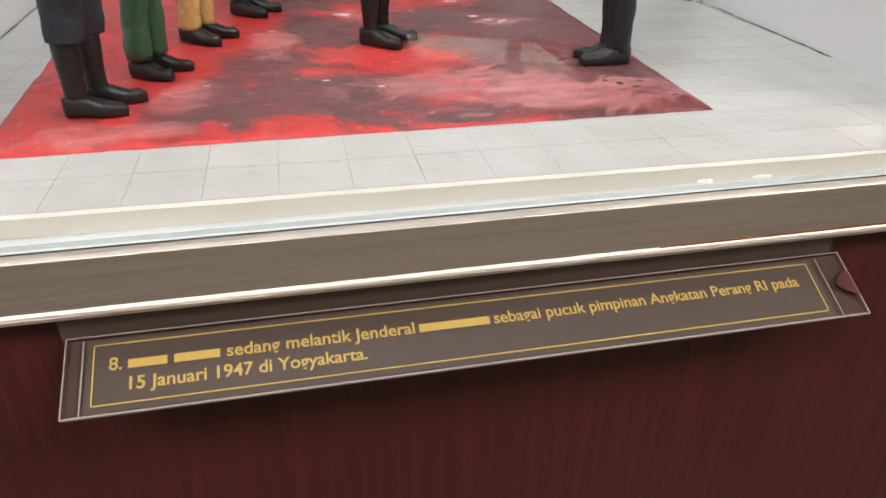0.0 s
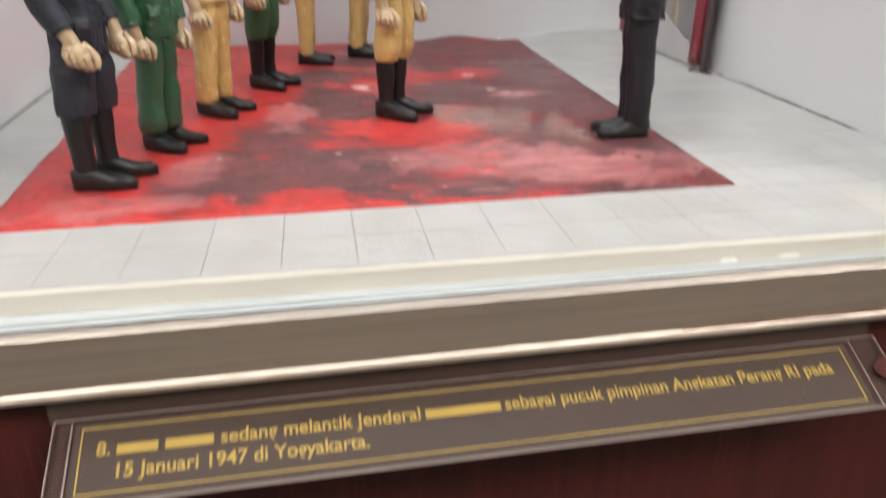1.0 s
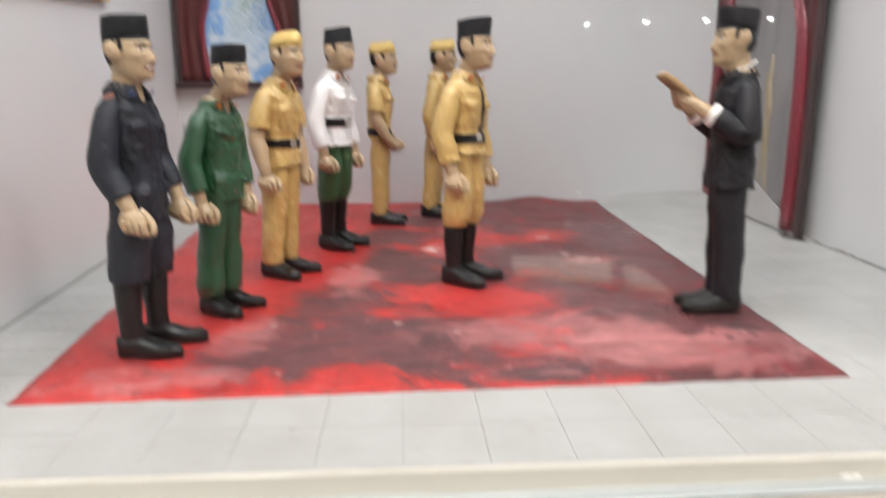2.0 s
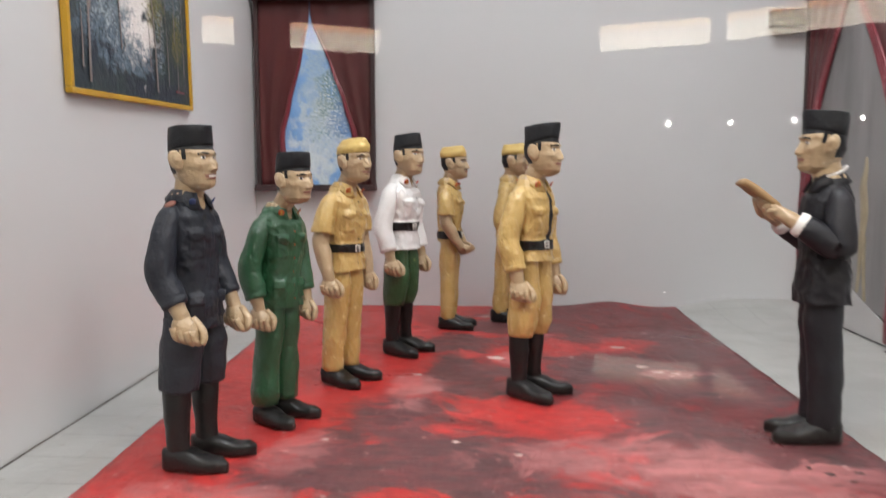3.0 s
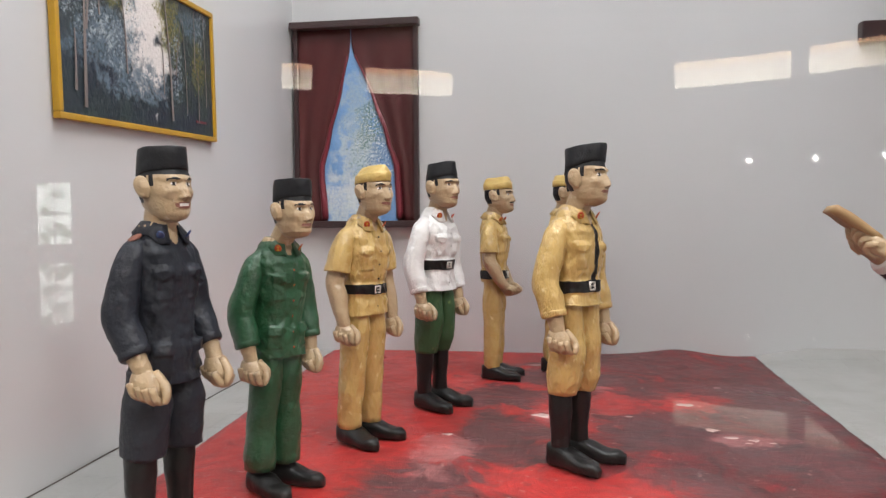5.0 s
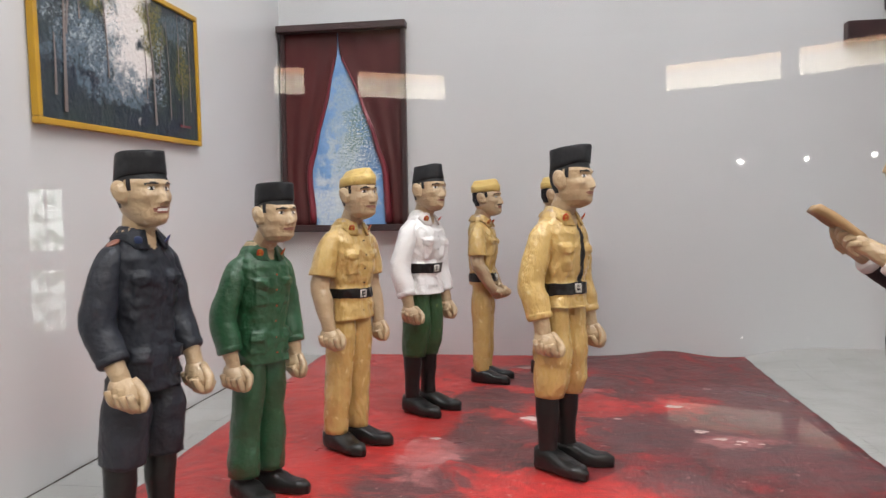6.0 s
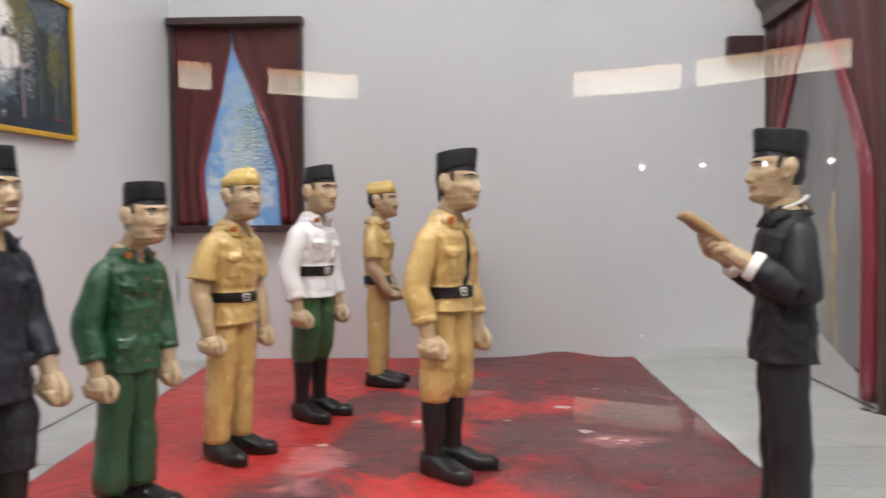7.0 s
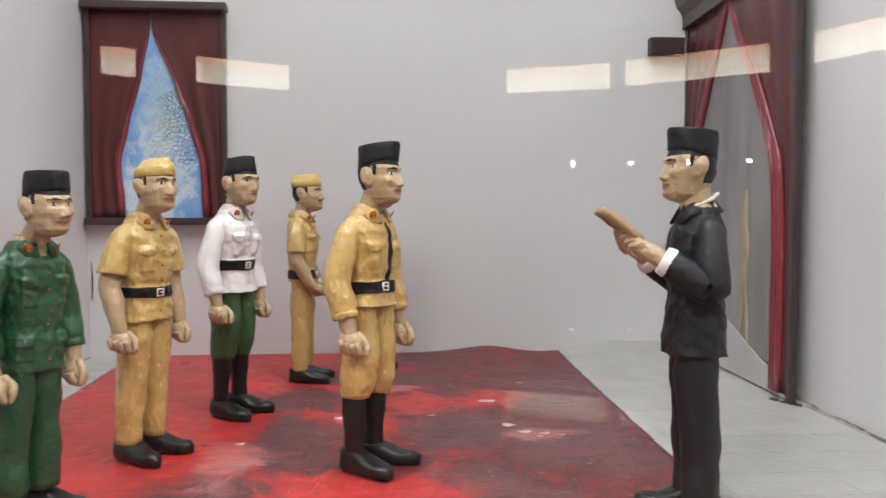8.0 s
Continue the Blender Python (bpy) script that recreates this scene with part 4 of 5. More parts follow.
# ---- carved and painted wooden statues, each one plain mesh ----
SKIN = mat("painted_skin", (0.44, 0.325, 0.20), 0.32, var=(0.33, 0.222, 0.128), scale=75, bump=0.6, bscale=300, spots=(0.62, 0.53, 0.40), sscale=150, slevel=0.60, coat=0.2)
BLACK = mat("black_gloss_paint", (0.005, 0.005, 0.006), 0.30, var=(0.013, 0.012, 0.012), scale=50, bump=0.5, bscale=170, spots=(0.11, 0.10, 0.095), sscale=140, slevel=0.685, srange=0.04)
FELT = mat("black_felt_paint", (0.008, 0.009, 0.012), 0.5, var=(0.018, 0.019, 0.023), scale=70, bump=0.4, bscale=220)
WHITEP = mat("white_paint_dab", (0.72, 0.70, 0.68), 0.4)
REDP = mat("red_paint_dab", (0.50, 0.045, 0.02), 0.4, var=(0.5, 0.2, 0.03), scale=300)
GOLDP = mat("gold_paint_dab", (0.55, 0.33, 0.04), 0.35)
LIP = mat("lip_paint", (0.20, 0.075, 0.055), 0.45, var=(0.28, 0.13, 0.09), scale=200)
METALP = mat("silver_paint", (0.62, 0.60, 0.56), 0.35, 0.3)
YELLOW = mat("ochre_uniform_paint", (0.53, 0.365, 0.135), 0.27, var=(0.40, 0.245, 0.070), scale=95, bump=0.9, bscale=260, stretch=(1, 1, 0.6), spots=(0.70, 0.56, 0.30), sscale=230, slevel=0.60, srange=0.06, coat=0.4)
YELLOW_CAP = mat("ochre_cap_paint", (0.58, 0.42, 0.14), 0.36, var=(0.43, 0.27, 0.075), scale=80, bump=0.6, bscale=300)
GREEN = mat("green_uniform_paint", (0.016, 0.082, 0.035), 0.33, var=(0.009, 0.046, 0.021), scale=40, bump=0.6, bscale=280, spots=(0.09, 0.19, 0.10), sscale=150, slevel=0.65, coat=0.4)
GREENT = mat("green_trouser_paint", (0.028, 0.085, 0.03), 0.4, var=(0.018, 0.055, 0.022), scale=40, bump=0.8, bscale=280, spots=(0.16, 0.23, 0.08), sscale=190, slevel=0.6, stretch=(1, 1, 0.5))
NAVY = mat("dark_navy_paint", (0.016, 0.019, 0.028), 0.42, var=(0.030, 0.033, 0.043), scale=50, bump=0.6, bscale=260, spots=(0.06, 0.018, 0.026), sscale=60, slevel=0.64)
SUIT = mat("black_suit_paint", (0.010, 0.010, 0.014), 0.45, var=(0.022, 0.021, 0.026), scale=45, bump=0.35, bscale=200, spots=(0.05, 0.045, 0.05), sscale=110, slevel=0.68)
WHITECLOTH = mat("white_shirt_paint", (0.72, 0.71, 0.71), 0.36, var=(0.62, 0.60, 0.61), scale=45, bump=0.5, bscale=260, coat=0.1)
NAVYBLUE = mat("blue_badge_paint", (0.05, 0.08, 0.2), 0.4)
BLACK.node_tree.nodes["Principled BSDF"].inputs["Specular IOR Level"].default_value = 0.4
for dull in (FELT, SUIT, NAVY):
    dull.node_tree.nodes["Principled BSDF"].inputs["Specular IOR Level"].default_value = 0.3
CLOTH, LEGS, FLESH, BOOT, HAT, WHT, RED, LIPS, SILVER, PAPER, BROWNB, GILT, BLUEB = range(13)


def torso_table(hem, wide, belly):
    k = wide
    return [(hem, 0.002, 0.066 * belly, 0.090 * k), (0.50, 0.001, 0.062 * belly, 0.084 * k), (0.55, 0.0, 0.058 * belly, 0.079 * k), (0.62, 0.002, 0.063, 0.085 * k), (0.68, 0.003, 0.065, 0.091 * k),
            (0.720, 0.0, 0.062, 0.093 * k), (0.748, -0.004, 0.053, 0.084 * k), (0.770, -0.006, 0.045, 0.063 * k), (0.79, -0.006, 0.039, 0.046), (0.80, -0.006, 0.035, 0.037)]


def hand(bm, at, forward, down, size=1.0, side=1):
    """A closed fist: palm, four curled fingers and a thumb."""
    f, d = Vector(forward).normalized(), Vector(down).normalized()
    s = f.cross(d).normalized() * side
    m = Matrix((f, s, d)).transposed()
    at = Vector(at)
    blob(bm, at, (0.025 * size, 0.019 * size, 0.025 * size), FLESH, 14, 10, m)
    for k in range(4):
        o = at + f * (0.019 - 0.0115 * k) * size + d * (0.012 - 0.002 * abs(k - 1)) * size
        tube(bm, [o - s * 0.016 * size - d * 0.012 * size, o - s * 0.010 * size + d * 0.006 * size, o + s * 0.004 * size + d * 0.010 * size, o + s * 0.014 * size - d * 0.003 * size], [0.0058 * size, 0.0066 * size, 0.0064 * size, 0.0048 * size], FLESH, 8, 3)
    tube(bm, [at + f * 0.012 * size - d * 0.018 * size + s * 0.004 * size, at + f * 0.028 * size - d * 0.002 * size + s * 0.004 * size, at + f * 0.031 * size + d * 0.012 * size - s * 0.002 * size, at + f * 0.027 * size + d * 0.021 * size - s * 0.004 * size], [0.008 * size, 0.0078 * size, 0.0062 * size, 0.0042 * size], FLESH, 8, 4)


def head_mesh(bm, turn, tilt, hat, moustache, smile, open_mouth, ahead, length):
    """Head with carved face, ears, hair and cap; all at the neck's top."""
    hb = bmesh.new()
    nv, nu = 54, 76
    Z0, Z1 = 0.790, 0.985
    table = [(0.0, 0.010, 0.020, 0.016), (0.05, 0.015, 0.035, 0.026), (0.14, 0.012, 0.046, 0.0355), (0.28, 0.006, 0.053, 0.0420), (0.45, 0.001, 0.058, 0.0465), (0.62, -0.001, 0.057, 0.0475), (0.80, -0.003, 0.050, 0.043), (0.93, -0.003, 0.034, 0.030), (1.0, -0.003, 0.008, 0.008)]
    angles = [math.pi * (abs(u) ** 1.45) * (1 if u >= 0 else -1) for u in np.linspace(-1, 1, nu, endpoint=False)]
    loops = []
    for i in range(nv + 1):
        v = i / nv
        z = Z0 + (Z1 - Z0) * v
        cx, rx, ry = lerp_table(table, v)
        lp = []
        for a in angles:
            x = cx + rx * math.copysign(abs(math.cos(a)) ** 0.92, math.cos(a))
            y = ry * math.copysign(abs(math.sin(a)) ** 0.92, math.sin(a))
            aa = abs(a)
            dz = z - Z0
            nose = step1(dz, 0.062, 0.070) * (1 - step1(dz, 0.070, 0.118))
            x += 0.0145 * nose * bump1(a, 0, 0.18) * (dz < 0.13)
            x -= 0.0035 * bump1(dz, 0.058, 0.016) * bump1(aa, 0.60, 0.13)
            x += 0.0035 * bump1(dz, 0.083, 0.012) * bump1(aa, 0.68, 0.20)
            x += 0.0075 * bump1(dz, 0.068, 0.008) * bump1(aa, 0.2, 0.11)
            x += 0.006 * bump1(dz, 0.121, 0.007) * bump1(aa, 0.32, 0.36)
            x -= 0.0095 * bump1(dz, 0.108, 0.009) * bump1(aa, 0.40, 0.20)
            x += 0.0045 * bump1(dz, 0.107, 0.005) * bump1(aa, 0.42, 0.13)
            x += 0.0055 * (bump1(dz, 0.0535, 0.0042) + 1.1 * bump1(dz, 0.0445, 0.0045)) * bump1(a, 0, 0.34)
            x -= 0.004 * bump1(dz, 0.049, 0.0022) * bump1(a, 0, 0.36)
            x += 0.007 * bump1(dz, 0.018, 0.014) * bump1(a, 0, 0.40)
            y += 0.003 * bump1(dz, 0.085, 0.02) * bump1(aa, 0.9, 0.3) * (1 if a > 0 else -1)
            lp.append((x, y, z))
        loops.append(lp)

    def paint(i, j, c):
        dz, a = c.z - Z0, abs(math.atan2(c.y, c.x))
        if dz > 0.135 - 0.0 * a and a < 1.2:
            return HAT
        if a > 1.15 and dz > 0.13 - 0.05 * step1(a, 1.4, 2.0) - (0.03 if 1.15 < a < 1.42 else 0):
            return HAT
        if a > 1.95 and dz > 0.055:
            return HAT
        if abs(dz - 0.1225 + 0.05 * (a - 0.36) ** 2) < 0.0026 * (1.2 - 1.3 * abs(a - 0.36)) and 0.17 < a < 0.62:
            return HAT
        if abs(a - 0.40) < 0.15 and abs(dz - 0.107) < 0.0047 * (1 - ((a - 0.40) / 0.17) ** 2) + 0.0008:
            return HAT if abs(a - 0.40) < 0.062 or dz > 0.1102 else WHT
        if open_mouth and a < 0.20 and abs(dz - 0.0505) < 0.0022:
            return WHT
        if moustache and abs(dz - 0.0600) < 0.0036 and a < 0.34:
            return HAT
        if abs(dz - 0.049) < (0.0105 if open_mouth else 0.0066 if not smile else 0.0050) * (1 - (a / 0.42) ** 2) and a < 0.34:
            return LIPS
        return FLESH

    loft(hb, loops, paint)
    for s in (1, -1):
        m = pose(0, 0, 0, 0, -12, -s * 22).to_3x3()
        blob(hb, (-0.004, s * 0.0505, Z0 + 0.096), (0.018, 0.0085, 0.033), FLESH, 12, 8, m)
        blob(hb, (-0.001, s * 0.0555, Z0 + 0.100), (0.008, 0.004, 0.015), FLESH, 10, 6, m)
        blob(hb, (0.0, s * 0.052, Z0 + 0.076), (0.008, 0.005, 0.009), FLESH, 10, 6, m)
    if hat in ("songkok", "tilted", "wedge"):
        rows = []
        rise = {"songkok": 0.0, "tilted": 0.004, "wedge": 0.0}[hat]
        taper = {"songkok": -0.55, "tilted": 0.0, "wedge": -0.55}[hat]
        pinch = {"songkok": 2.2, "tilted": 1.2, "wedge": 5.5}[hat]
        for z, k in ((0.928, 0.98), (0.930, 1.0), (0.945, 1.0), (0.975, 1.025), (0.994, 1.04), (0.999, 1.02), (1.0, 0.97), (0.9985, 0.6), (0.997, 0.1)):
            k *= 1.035 + taper * (z - 0.93)
            rows.append([(-0.004 + 0.0540 * k * math.cos(a), 0.0470 * k * (1 - pinch * max(0, z - 0.94)) * math.sin(a), z + rise * math.cos(a) + (0.013 if z < 0.94 else 0.009 if z < 0.95 else 0.004) * math.cos(a)) for a in (2 * math.pi * q / 36 for q in range(36))])
        loft(hb, rows, HAT)
    else:
        rows = []
        for z, kx, ky in ((0.922, 1.0, 0.97), (0.924, 1.03, 1.03), (0.950, 1.04, 0.97), (0.953, 0.99, 0.92), (0.954, 0.97, 0.88), (0.972, 0.96, 0.62), (0.985, 0.90, 0.34), (0.990, 0.80, 0.16), (0.991, 0.5, 0.04)):
            rows.append([(-0.003 + 0.0580 * kx * math.cos(a), 0.0490 * ky * math.sin(a), z + 0.010 * (math.cos(a) ** 2) * (0.93 < z < 0.963) + 0.004 * math.cos(a)) for a in (2 * math.pi * q / 36 for q in range(36))])
        loft(hb, rows, PAPER)
    hb.transform(Matrix.Translation((0.016 + ahead, 0, 0.118)) @ Matrix.Diagonal((length, 1.14, 0.86, 1)) @ Matrix.Translation((-0.004, 0, 0.79)) @ pose(0, 0, 0, 0, tilt, turn) @ Matrix.Translation((0.004, 0, -0.79)))
    tmp = bpy.data.meshes.new("head")
    hb.to_mesh(tmp)
    hb.free()
    bm.from_mesh(tmp)
    bpy.data.meshes.remove(tmp)


def foot(bm, y, turn, boot_top, slim=1.0, x=0.0):
    """Boot or shoe: a long rounded foot and, for boots, a shaft."""
    fb = bmesh.new()
    rows = []
    for u in [k / 16 for k in range(17)]:
        lx = -0.056 + 0.190 * u
        w = 0.0335 * (0.72 + 0.42 * math.sin(math.pi * min(1, 0.12 + 0.80 * u))) * (1 - 0.55 * step1(u, 0.86, 1.0)) * (0.55 + 0.45 * step1(u, -0.05, 0.08))
        h = 0.068 - 0.026 * step1(u, 0.30, 0.75) - 0.012 * step1(u, 0.88, 1.0)
        rows.append([(lx, w * math.copysign(abs(math.cos(a)) ** 0.75, math.cos(a)), max(0.0, h * 0.5 + h * 0.5 * math.copysign(abs(math.sin(a)) ** 0.6, math.sin(a)))) for a in (2 * math.pi * q / 20 for q in range(20))])
    loft(fb, rows, BOOT)
    rows = []
    for z in [0.03 + (boot_top - 0.03) * k / 14 for k in range(15)]:
        c, rx, ry = lerp_table([(0.03, -0.012, 0.036, 0.029), (0.07, -0.014, 0.032, 0.027), (0.12, -0.014, 0.032, 0.028), (0.19, -0.014, 0.038, 0.033), (0.30, -0.012, 0.039, 0.034)], z)
        rows.append([(c + rx * slim * math.cos(a), ry * slim * math.sin(a), z) for a in (2 * math.pi * q / 20 for q in range(20))])
    loft(fb, rows, BOOT)
    fb.transform(Matrix.Translation((x, y, 0)) @ pose(0, 0, 0, 0, 0, turn))
    tmp = bpy.data.meshes.new("foot")
    fb.to_mesh(tmp)
    fb.free()
    bm.from_mesh(tmp)
    bpy.data.meshes.remove(tmp)


def statue(x, y, height, yaw, label, cloth, legs, hat="songkok", cap=None, hem=0.42, belt=None, sleeve="long", trouser=0.05, flare=1.0, wide=1.0, belly=1.0, head_turn=20, head_tilt=0, moustache=False, smile=False,
           arms="down", tie=False, strap=False, buttons=None, pockets=2, low_pockets=False, badge=None, feet_turn=(0, 0), stance=0.052, shoulder=None, seed=1, lean=0.0, open_neck=True, slim=1.0, collar=False, straight=False, open_mouth=False, ahead=0.0, head_length=1.2, reach=0.0, fist=1.5):
    bm = bmesh.new()
    T = torso_table(hem, wide, belly)
    n = 96
    zs = [hem + (0.80 - hem) * k / 90 for k in range(91)]

    def surface(a, z, out=0.0):
        cx, rx, ry = lerp_table(T, z)
        ca, sa = math.cos(a), math.sin(a)
        return Vector((cx + (rx + out) * math.copysign(abs(ca) ** 0.85, ca), (ry + out) * math.copysign(abs(sa) ** 0.85, sa), z))

    def relief(a, z):
        r = 0.0
        aa = abs(a)
        r -= 0.0016 * bump1(a, 0.05, 0.035) * (z < 0.73)
        if pockets:
            if 0.28 < aa < 0.80 and 0.610 < z < 0.685:
                r += 0.0050
            if 0.24 < aa < 0.84 and 0.660 + 0.03 * abs(aa - 0.54) < z < 0.692:
                r += 0.0060
        if low_pockets and 0.35 < aa < 1.0 and hem + 0.03 < z < hem + 0.10:
            r += 0.0055 + (0.007 if z > hem + 0.072 else 0)
        if belt:
            r += 0.003 * (abs(z - belt) < 0.021) - 0.003 * bump1(z, belt + 0.030, 0.012) - 0.002 * bump1(z, belt - 0.03, 0.012)
        r += 0.004 * (1 - step1(z, hem, hem + 0.03)) * noise.noise((a * 2.2, seed, 0)) + 0.0055 * noise.noise((a * 1.6, z * 13, seed)) + 0.0040 * (1 - abs(2 * noise.noise((a * 2.2 + z * 6, z * 22, seed + 9)))) + 0.001 * noise.noise((a * 5, z * 44, seed))
        return r

    angles = [math.pi * (abs(u) ** 1.15) * (1 if u >= 0 else -1) for u in np.linspace(-1, 1, n, endpoint=False)]

    def paint(i, j, c):
        a = math.atan2(c.y, c.x)
        if belt and abs(c.z - belt) < 0.019:
            return BOOT
        if open_neck and c.z > 0.745 and abs(a) < 0.55 * (c.z - 0.735) / 0.05 and c.x > 0:
            return FLESH
        if c.z > 0.788:
            return FLESH
        if tie and 0.57 < c.z < 0.765 and abs(a - 0.06 - 0.9 * (0.765 - c.z)) < 0.15 and c.x > 0:
            return BOOT
        if strap and abs((c.z - 0.66) * 5.0 - a) < 0.16 and abs(a) < 1.2:
            return BOOT
        return CLOTH

    loft(bm, [[surface(a, z, relief(a, z)) for a in angles] for z in zs], paint)
    if collar:
        tube(bm, [(-0.006 + 0.044 * math.cos(q), 0.045 * math.sin(q), 0.800 - 0.02 * math.cos(q)) for q in (0.3 + 5.7 * k / 12 for k in range(13))], [0.0042] * 13, WHT, 8, 3)
    # neck
    loft(bm, [[(-0.004 + (0.22 + 11 * ahead) * (z - 0.77) + 0.042 * math.cos(a), 0.038 * math.sin(a), z) for a in (2 * math.pi * q / 20 for q in range(20))] for z in (0.765, 0.78, 0.80, 0.82, 0.845, 0.86)], FLESH)
    # collar: two turned-down leaves round the neck
    for s in (1, -1):
        rows = []
        for k in range(13):
            a = s * (0.30 + (math.pi - 0.30) * k / 12)
            ca, sa = math.cos(a), math.sin(a)
            drop = 0.030 * (1 - 0.45 * k / 12) + (0.018 if k < 3 else 0)
            wide_c = 1.0 + (0.24 if k < 4 else 0.03)
            rows.append([(-0.006 + 0.036 * ca, 0.035 * sa, 0.803), (-0.006 + 0.041 * ca, 0.041 * sa, 0.801), (-0.006 + 0.058 * wide_c * ca, 0.060 * wide_c * sa, 0.795 - drop), (-0.006 + 0.054 * wide_c * ca, 0.056 * wide_c * sa, 0.790 - drop)])
        loft(bm, rows, CLOTH)
    if badge is not None:
        for s in (1, -1):
            c = Vector((0.0475, s * 0.0435, 0.768))
            m = pose(0, 0, 0, 0, 35, s * 42).to_3x3()
            blob(bm, c, (0.0028, 0.0105, 0.0145), badge, 10, 6, m)
            if badge == RED:
                for q in (-0.005, 0.005):
                    blob(bm, c + m @ Vector((0.0022, 0.0, q)), (0.0016, 0.0038, 0.0032), GILT, 8, 5, m)
    if shoulder is not None:
        for s in (1, -1):
            blob(bm, (-0.004, s * 0.078 * wide, 0.7625), (0.016, 0.022, 0.005), shoulder, 10, 6, pose(0, 0, 0, s * -32, 0, 0).to_3x3())
    if buttons is not None:
        z = hem + 0.03
        while z < 0.73:
            if not belt or abs(z - belt) > 0.03:
                blob(bm, surface(0.03, z, 0.002), (0.0034, 0.0034, 0.0034), buttons, 8, 5)
            z += 0.048
        if pockets:
            for s in (1, -1):
                blob(bm, surface(s * 0.54, 0.672, 0.006), (0.0042, 0.0048, 0.0042), buttons, 8, 5)
        if low_pockets:
            for s in (1, -1):
                blob(bm, surface(s * 0.66, hem + 0.082, 0.008), (0.004, 0.006, 0.004), buttons, 8, 5)
    if belt:
        p = surface(0.0, belt, 0.004)
        for dy, dz, sy, sz in ((-0.012, 0, 0.0025, 0.013), (0.012, 0, 0.0025, 0.013), (0, 0.011, 0.012, 0.0025), (0, -0.011, 0.012, 0.0025), (0.004, 0, 0.006, 0.0022)):
            box(bm, p.x - 0.003, p.x + 0.004, p.y + dy - sy, p.y + dy + sy, p.z + dz - sz, p.z + dz + sz, index=SILVER)
    # legs
    top = hem + 0.03
    for s, ft in ((1, feet_turn[0]), (-1, feet_turn[1])):
        rows = []
        tz = [(trouser, -0.010, 0.044 * flare, 0.038 * flare), (trouser + 0.03, -0.008, 0.046 * flare, 0.040 * flare), (0.26, -0.004, 0.049, 0.044), (0.38, 0.0, 0.055, 0.049), (0.52, 0.0, 0.046, 0.042)]
        if trouser > 0.15:
            tz = [(trouser, -0.008, (0.050 if straight else 0.043) * flare, (0.043 if straight else 0.037) * flare), (trouser + 0.05, -0.005, 0.055 * flare, 0.045 * flare), (0.36, 0.002, 0.060, 0.051), (hem, 0.0, 0.050, 0.043)]
        for k in range(25):
            z = trouser + (top - trouser) * k / 24
            cx, rx, ry = lerp_table(tz, z)
            ang = [2 * math.pi * q / 24 for q in range(24)]
            rows.append([(cx + (rx * slim + 0.0070 * noise.noise((math.cos(a) * 1.8, z * 13, seed + s)) + 0.002 * noise.noise((math.cos(a) * 5, z * 30, seed + s))) * math.cos(a), s * (stance - 0.012 * step1(z, 0.1, 0.45)) + (ry * slim + 0.0070 * noise.noise((math.sin(a) * 1.8, z * 13, seed + s + 4)) + 0.002 * noise.noise((math.sin(a) * 5, z * 30, seed + s + 4))) * math.sin(a), z + (0.004 * noise.noise((a, s, seed)) if k == 0 else 0)) for a in ang])
        loft(bm, rows, LEGS)
        foot(bm, s * stance, ft, max(trouser + 0.02, 0.08), x=0.0, slim=slim)
    # arms
    for s in (1, -1):
        sh = Vector((-0.006, s * 0.090 * wide, 0.712))
        root = Vector((-0.006, s * 0.056 * wide, 0.742))
        mode = arms if isinstance(arms, str) else arms[0 if s > 0 else 1]
        if mode == "down":
            el, wr, ha = Vector((-0.016 + reach * 0.3, s * 0.128 * wide, 0.572)), Vector((0.018 + reach, s * 0.126 * wide, 0.462 + reach * 0.6)), Vector((0.030 + reach * 1.3, s * 0.122 * wide, 0.415 + reach * 0.7))
            fw, dn = (0.9, s * -0.25, -0.1), (0.18, 0, -1)
        elif mode == "front":
            el, wr, ha = Vector((-0.004, s * 0.118 * wide, 0.575)), Vector((0.052, s * 0.088, 0.470)), Vector((0.074, s * 0.066, 0.440))
            fw, dn = (0.5, s * -0.8, 0.2), (0.7, s * -0.5, -0.55)
        else:
            el, wr, ha = Vector((-0.002, s * 0.126 * wide, 0.592)), Vector((0.114, s * 0.075, 0.664)), Vector((0.150, s * 0.052, 0.688))
            fw, dn = (0.3, s * -0.6, 0.7), (0.85, s * -0.3, 0.4)
        fore = el.lerp(wr, 0.5)
        if sleeve == "long":
            cuff = wr.lerp(el, 0.12)
            tube(bm, [root, sh, sh.lerp(el, 0.5) + Vector((0, s * 0.006, 0)), el, fore, cuff], [0.028, 0.036, 0.039, 0.041, 0.040, 0.035], CLOTH, 18, 7)
            tube(bm, [cuff.lerp(el, 0.22), cuff.lerp(el, 0.1), cuff, wr.lerp(cuff, 0.6)], [0.033, 0.038, 0.037, 0.034], WHT if mode == "raised" else CLOTH, 16, 3)
            tube(bm, [cuff, wr, ha], [0.024, 0.023, 0.020], FLESH, 12, 4)
            if mode == "raised":
                tube(bm, [fore, cuff.lerp(el, 0.2), cuff.lerp(el, 0.12)], [0.034, 0.037, 0.034], CLOTH, 16, 4)
        else:
            up = sh.lerp(el, 0.74)
            tube(bm, [root, sh, sh.lerp(el, 0.4) + Vector((0, s * 0.006, 0)), up], [0.028, 0.037, 0.042, 0.047], CLOTH, 18, 7)
            tube(bm, [sh.lerp(el, 0.5), el, fore, wr, ha], [0.030, 0.032, 0.031, 0.025, 0.021], FLESH, 16, 6)
        hand(bm, ha + Vector(dn).normalized() * 0.012, fw, dn, fist, 1)
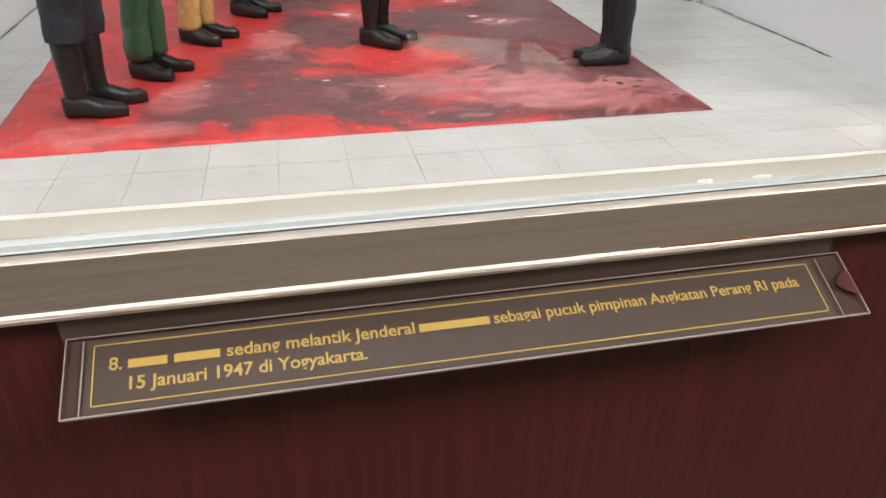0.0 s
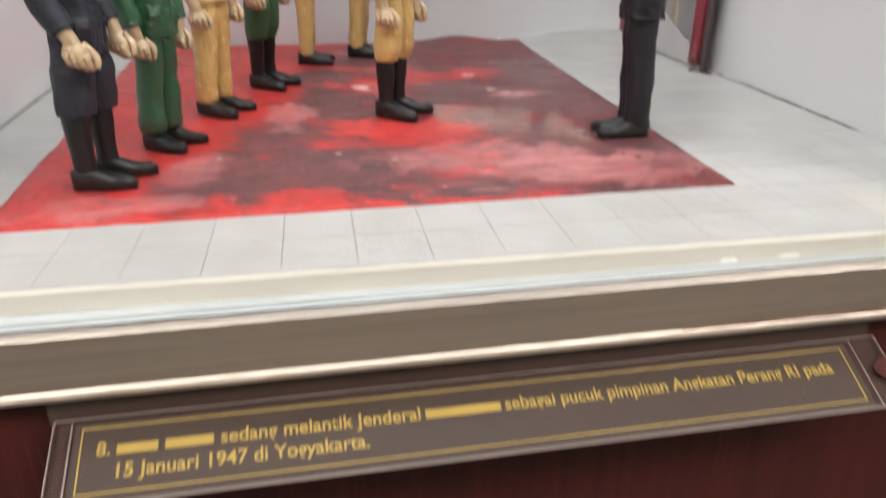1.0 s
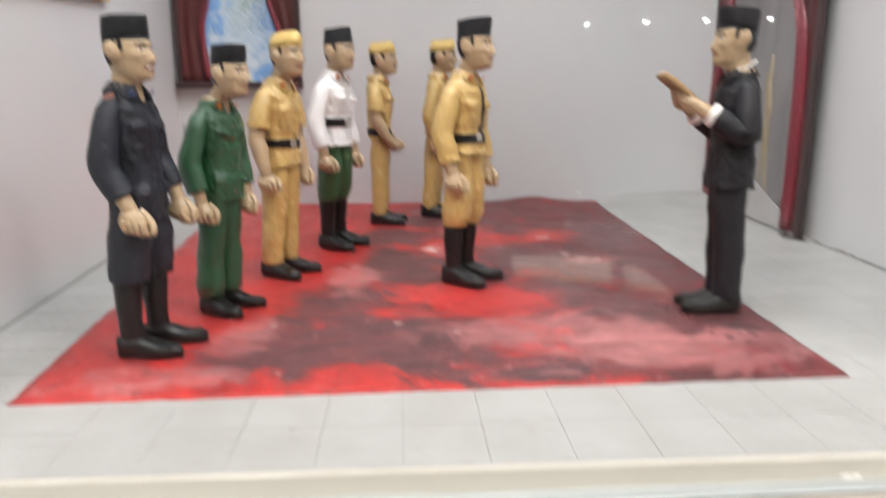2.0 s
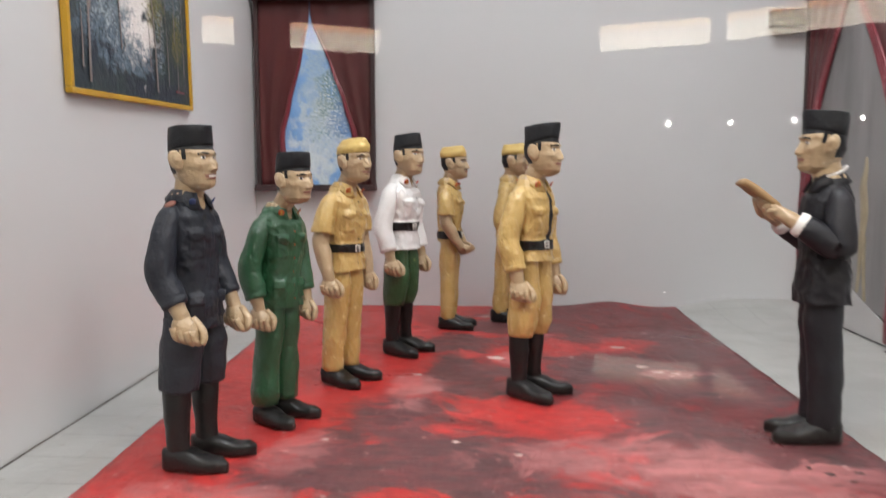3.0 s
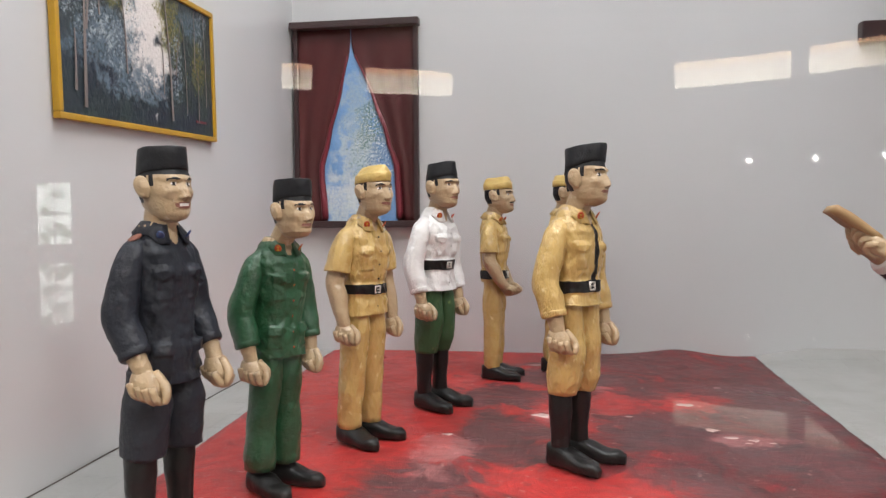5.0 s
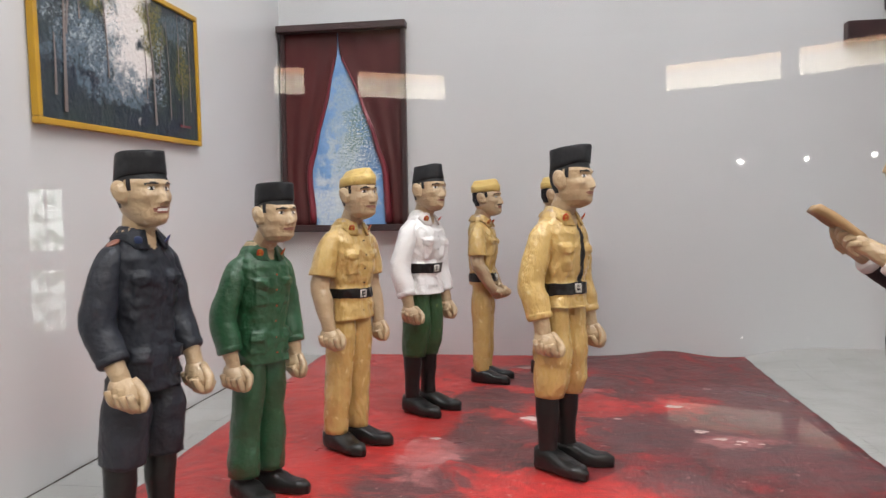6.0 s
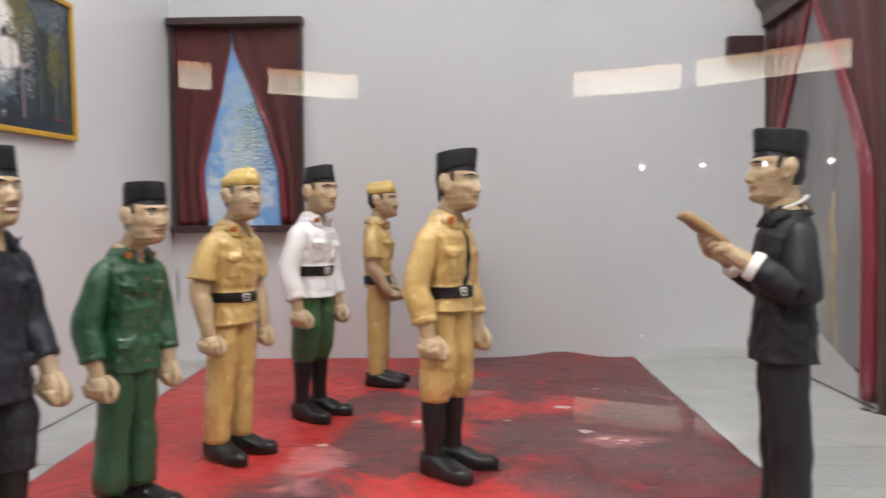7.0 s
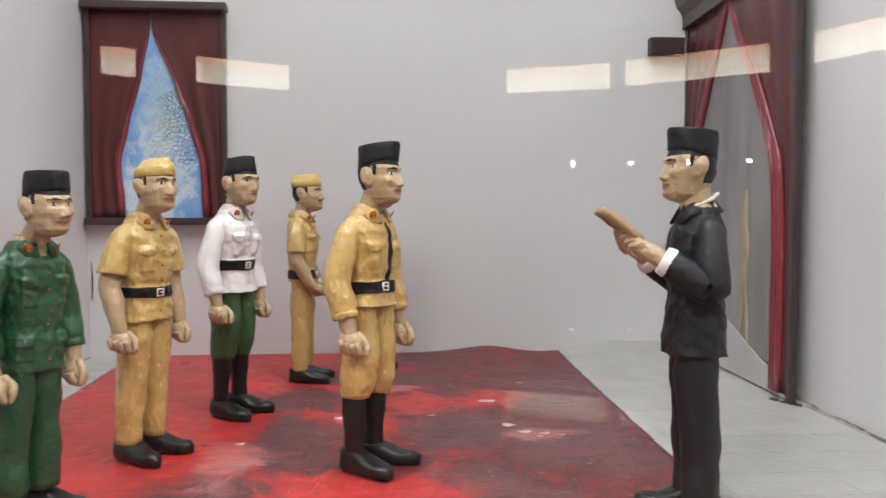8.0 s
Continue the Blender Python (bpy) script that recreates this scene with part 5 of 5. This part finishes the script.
    if arms == "raised" or (not isinstance(arms, str) and "raised" in arms):
        rows = []
        for k in range(9):
            u = k / 8
            px, pz = 0.145 + 0.092 * u, 0.712 + 0.072 * u + 0.004 * math.sin(3 * u)
            rows.append([(px, -0.045, pz), (px, 0.065, pz), (px + 0.011, 0.065, pz - 0.015), (px + 0.011, -0.045, pz - 0.015)])
        loft(bm, rows, BROWNB)
    head_mesh(bm, head_turn, head_tilt, hat, moustache, smile, open_mouth, ahead, head_length)
    # hand-carved unevenness
    for v in bm.verts:
        w = noise.noise_vector(v.co * 16 + Vector((seed * 7.3, 0, 0)))
        v.co += w * 0.0036 + noise.noise_vector(v.co * 46 + Vector((seed, 3, 0))) * 0.0015 + noise.noise_vector(v.co * 120 + Vector((seed, 8, 0))) * 0.0009
        v.co.x += lean * max(0, v.co.z - 0.1)
    bm.transform(Matrix.Diagonal((height, height, height, 1)))
    mats = [cloth, legs, SKIN, BLACK, FELT, WHITEP, REDP, LIP, METALP, cap or YELLOW_CAP, M_PAPER, GOLDP, NAVYBLUE]
    ob = finish("statue", bm, mats, smooth=True, m=pose(x, y, F + 0.0012, 0, 0, yaw))
    return tagged(ob, label, "statue", "painted wooden statues")


statue(0.1145, 0.150, 0.196, -18, "carved wooden statue in dark navy uniform, black cap and boots", NAVY, NAVY, hem=0.41, straight=True, trouser=0.235, flare=1.08, wide=0.91, belly=1.08, open_mouth=True, low_pockets=True, badge=BLUEB, shoulder=LIPS, reach=0.028, fist=1.6, feet_turn=(24, 14), seed=1, head_turn=-2, buttons=None, stance=0.062, slim=1.05)
statue(0.139, 0.227, 0.184, -27, "short carved wooden statue in glossy green uniform and black cap", GREEN, GREEN, hem=0.43, trouser=0.075, flare=1.16, wide=1.0, belly=1.1, low_pockets=True, badge=RED, buttons=RED, feet_turn=(18, -6), seed=2, head_turn=-5, lean=0.055, ahead=0.045, fist=1.6)
statue(0.166, 0.323, 0.2005, -28, "carved wooden statue in ochre short-sleeved uniform, side cap, black belt", YELLOW, YELLOW, hat="side", hem=0.455, belt=0.545, sleeve="short", trouser=0.06, flare=1.0, wide=1.0, badge=RED, buttons=BOOT, feet_turn=(16, -6), seed=3, head_turn=-7, lean=0.042, ahead=0.02)
statue(0.202, 0.425, 0.2085, -28, "carved wooden statue in white shirt, green breeches and black boots", WHITECLOTH, GREENT, hem=0.475, belt=0.575, trouser=0.225, flare=1.05, wide=0.98, badge=RED, buttons=BOOT, feet_turn=(10, -8), seed=4, hat="wedge", head_turn=-6, smile=True, lean=0.025, ahead=0.01)
statue(0.244, 0.543, 0.2045, -6, "slim carved wooden statue in ochre short-sleeved uniform and side cap", YELLOW, YELLOW, hat="side", hem=0.47, belt=0.505, sleeve="short", trouser=0.05, flare=0.9, wide=0.86, arms="front", badge=RED, buttons=BOOT, moustache=True, feet_turn=(8, -10), seed=5, head_turn=-9, slim=0.92, stance=0.046, lean=-0.012, ahead=0.012)
statue(0.304, 0.586, 0.209, -16, "carved wooden statue in ochre uniform with cross strap, behind another", YELLOW, YELLOW, hat="side", hem=0.47, belt=0.53, trouser=0.05, flare=0.92, wide=0.9, strap=True, badge=RED, seed=6, head_turn=0, slim=0.95, lean=0.05)
statue(0.314, 0.293, 0.2065, -36, "carved wooden statue in ochre uniform, black tie, cap and tall boots", YELLOW, YELLOW, hem=0.50, belt=0.555, trouser=0.225, flare=1.06, wide=1.0, tie=True, badge=RED, buttons=BOOT, feet_turn=(22, -4), seed=7, hat="tilted", head_turn=3, lean=0.014, ahead=0.02, head_length=1.13)
statue(0.487, 0.206, 0.207, 174, "carved wooden statue in black suit and cap reading a brown paper", SUIT, SUIT, hem=0.42, trouser=0.045, flare=0.98, wide=0.92, belly=1.12, arms="raised", seed=8, hat="tilted", head_turn=0, pockets=0, buttons=None, feet_turn=(4, -8), stance=0.036, collar=True, head_length=1.08, fist=1.35)
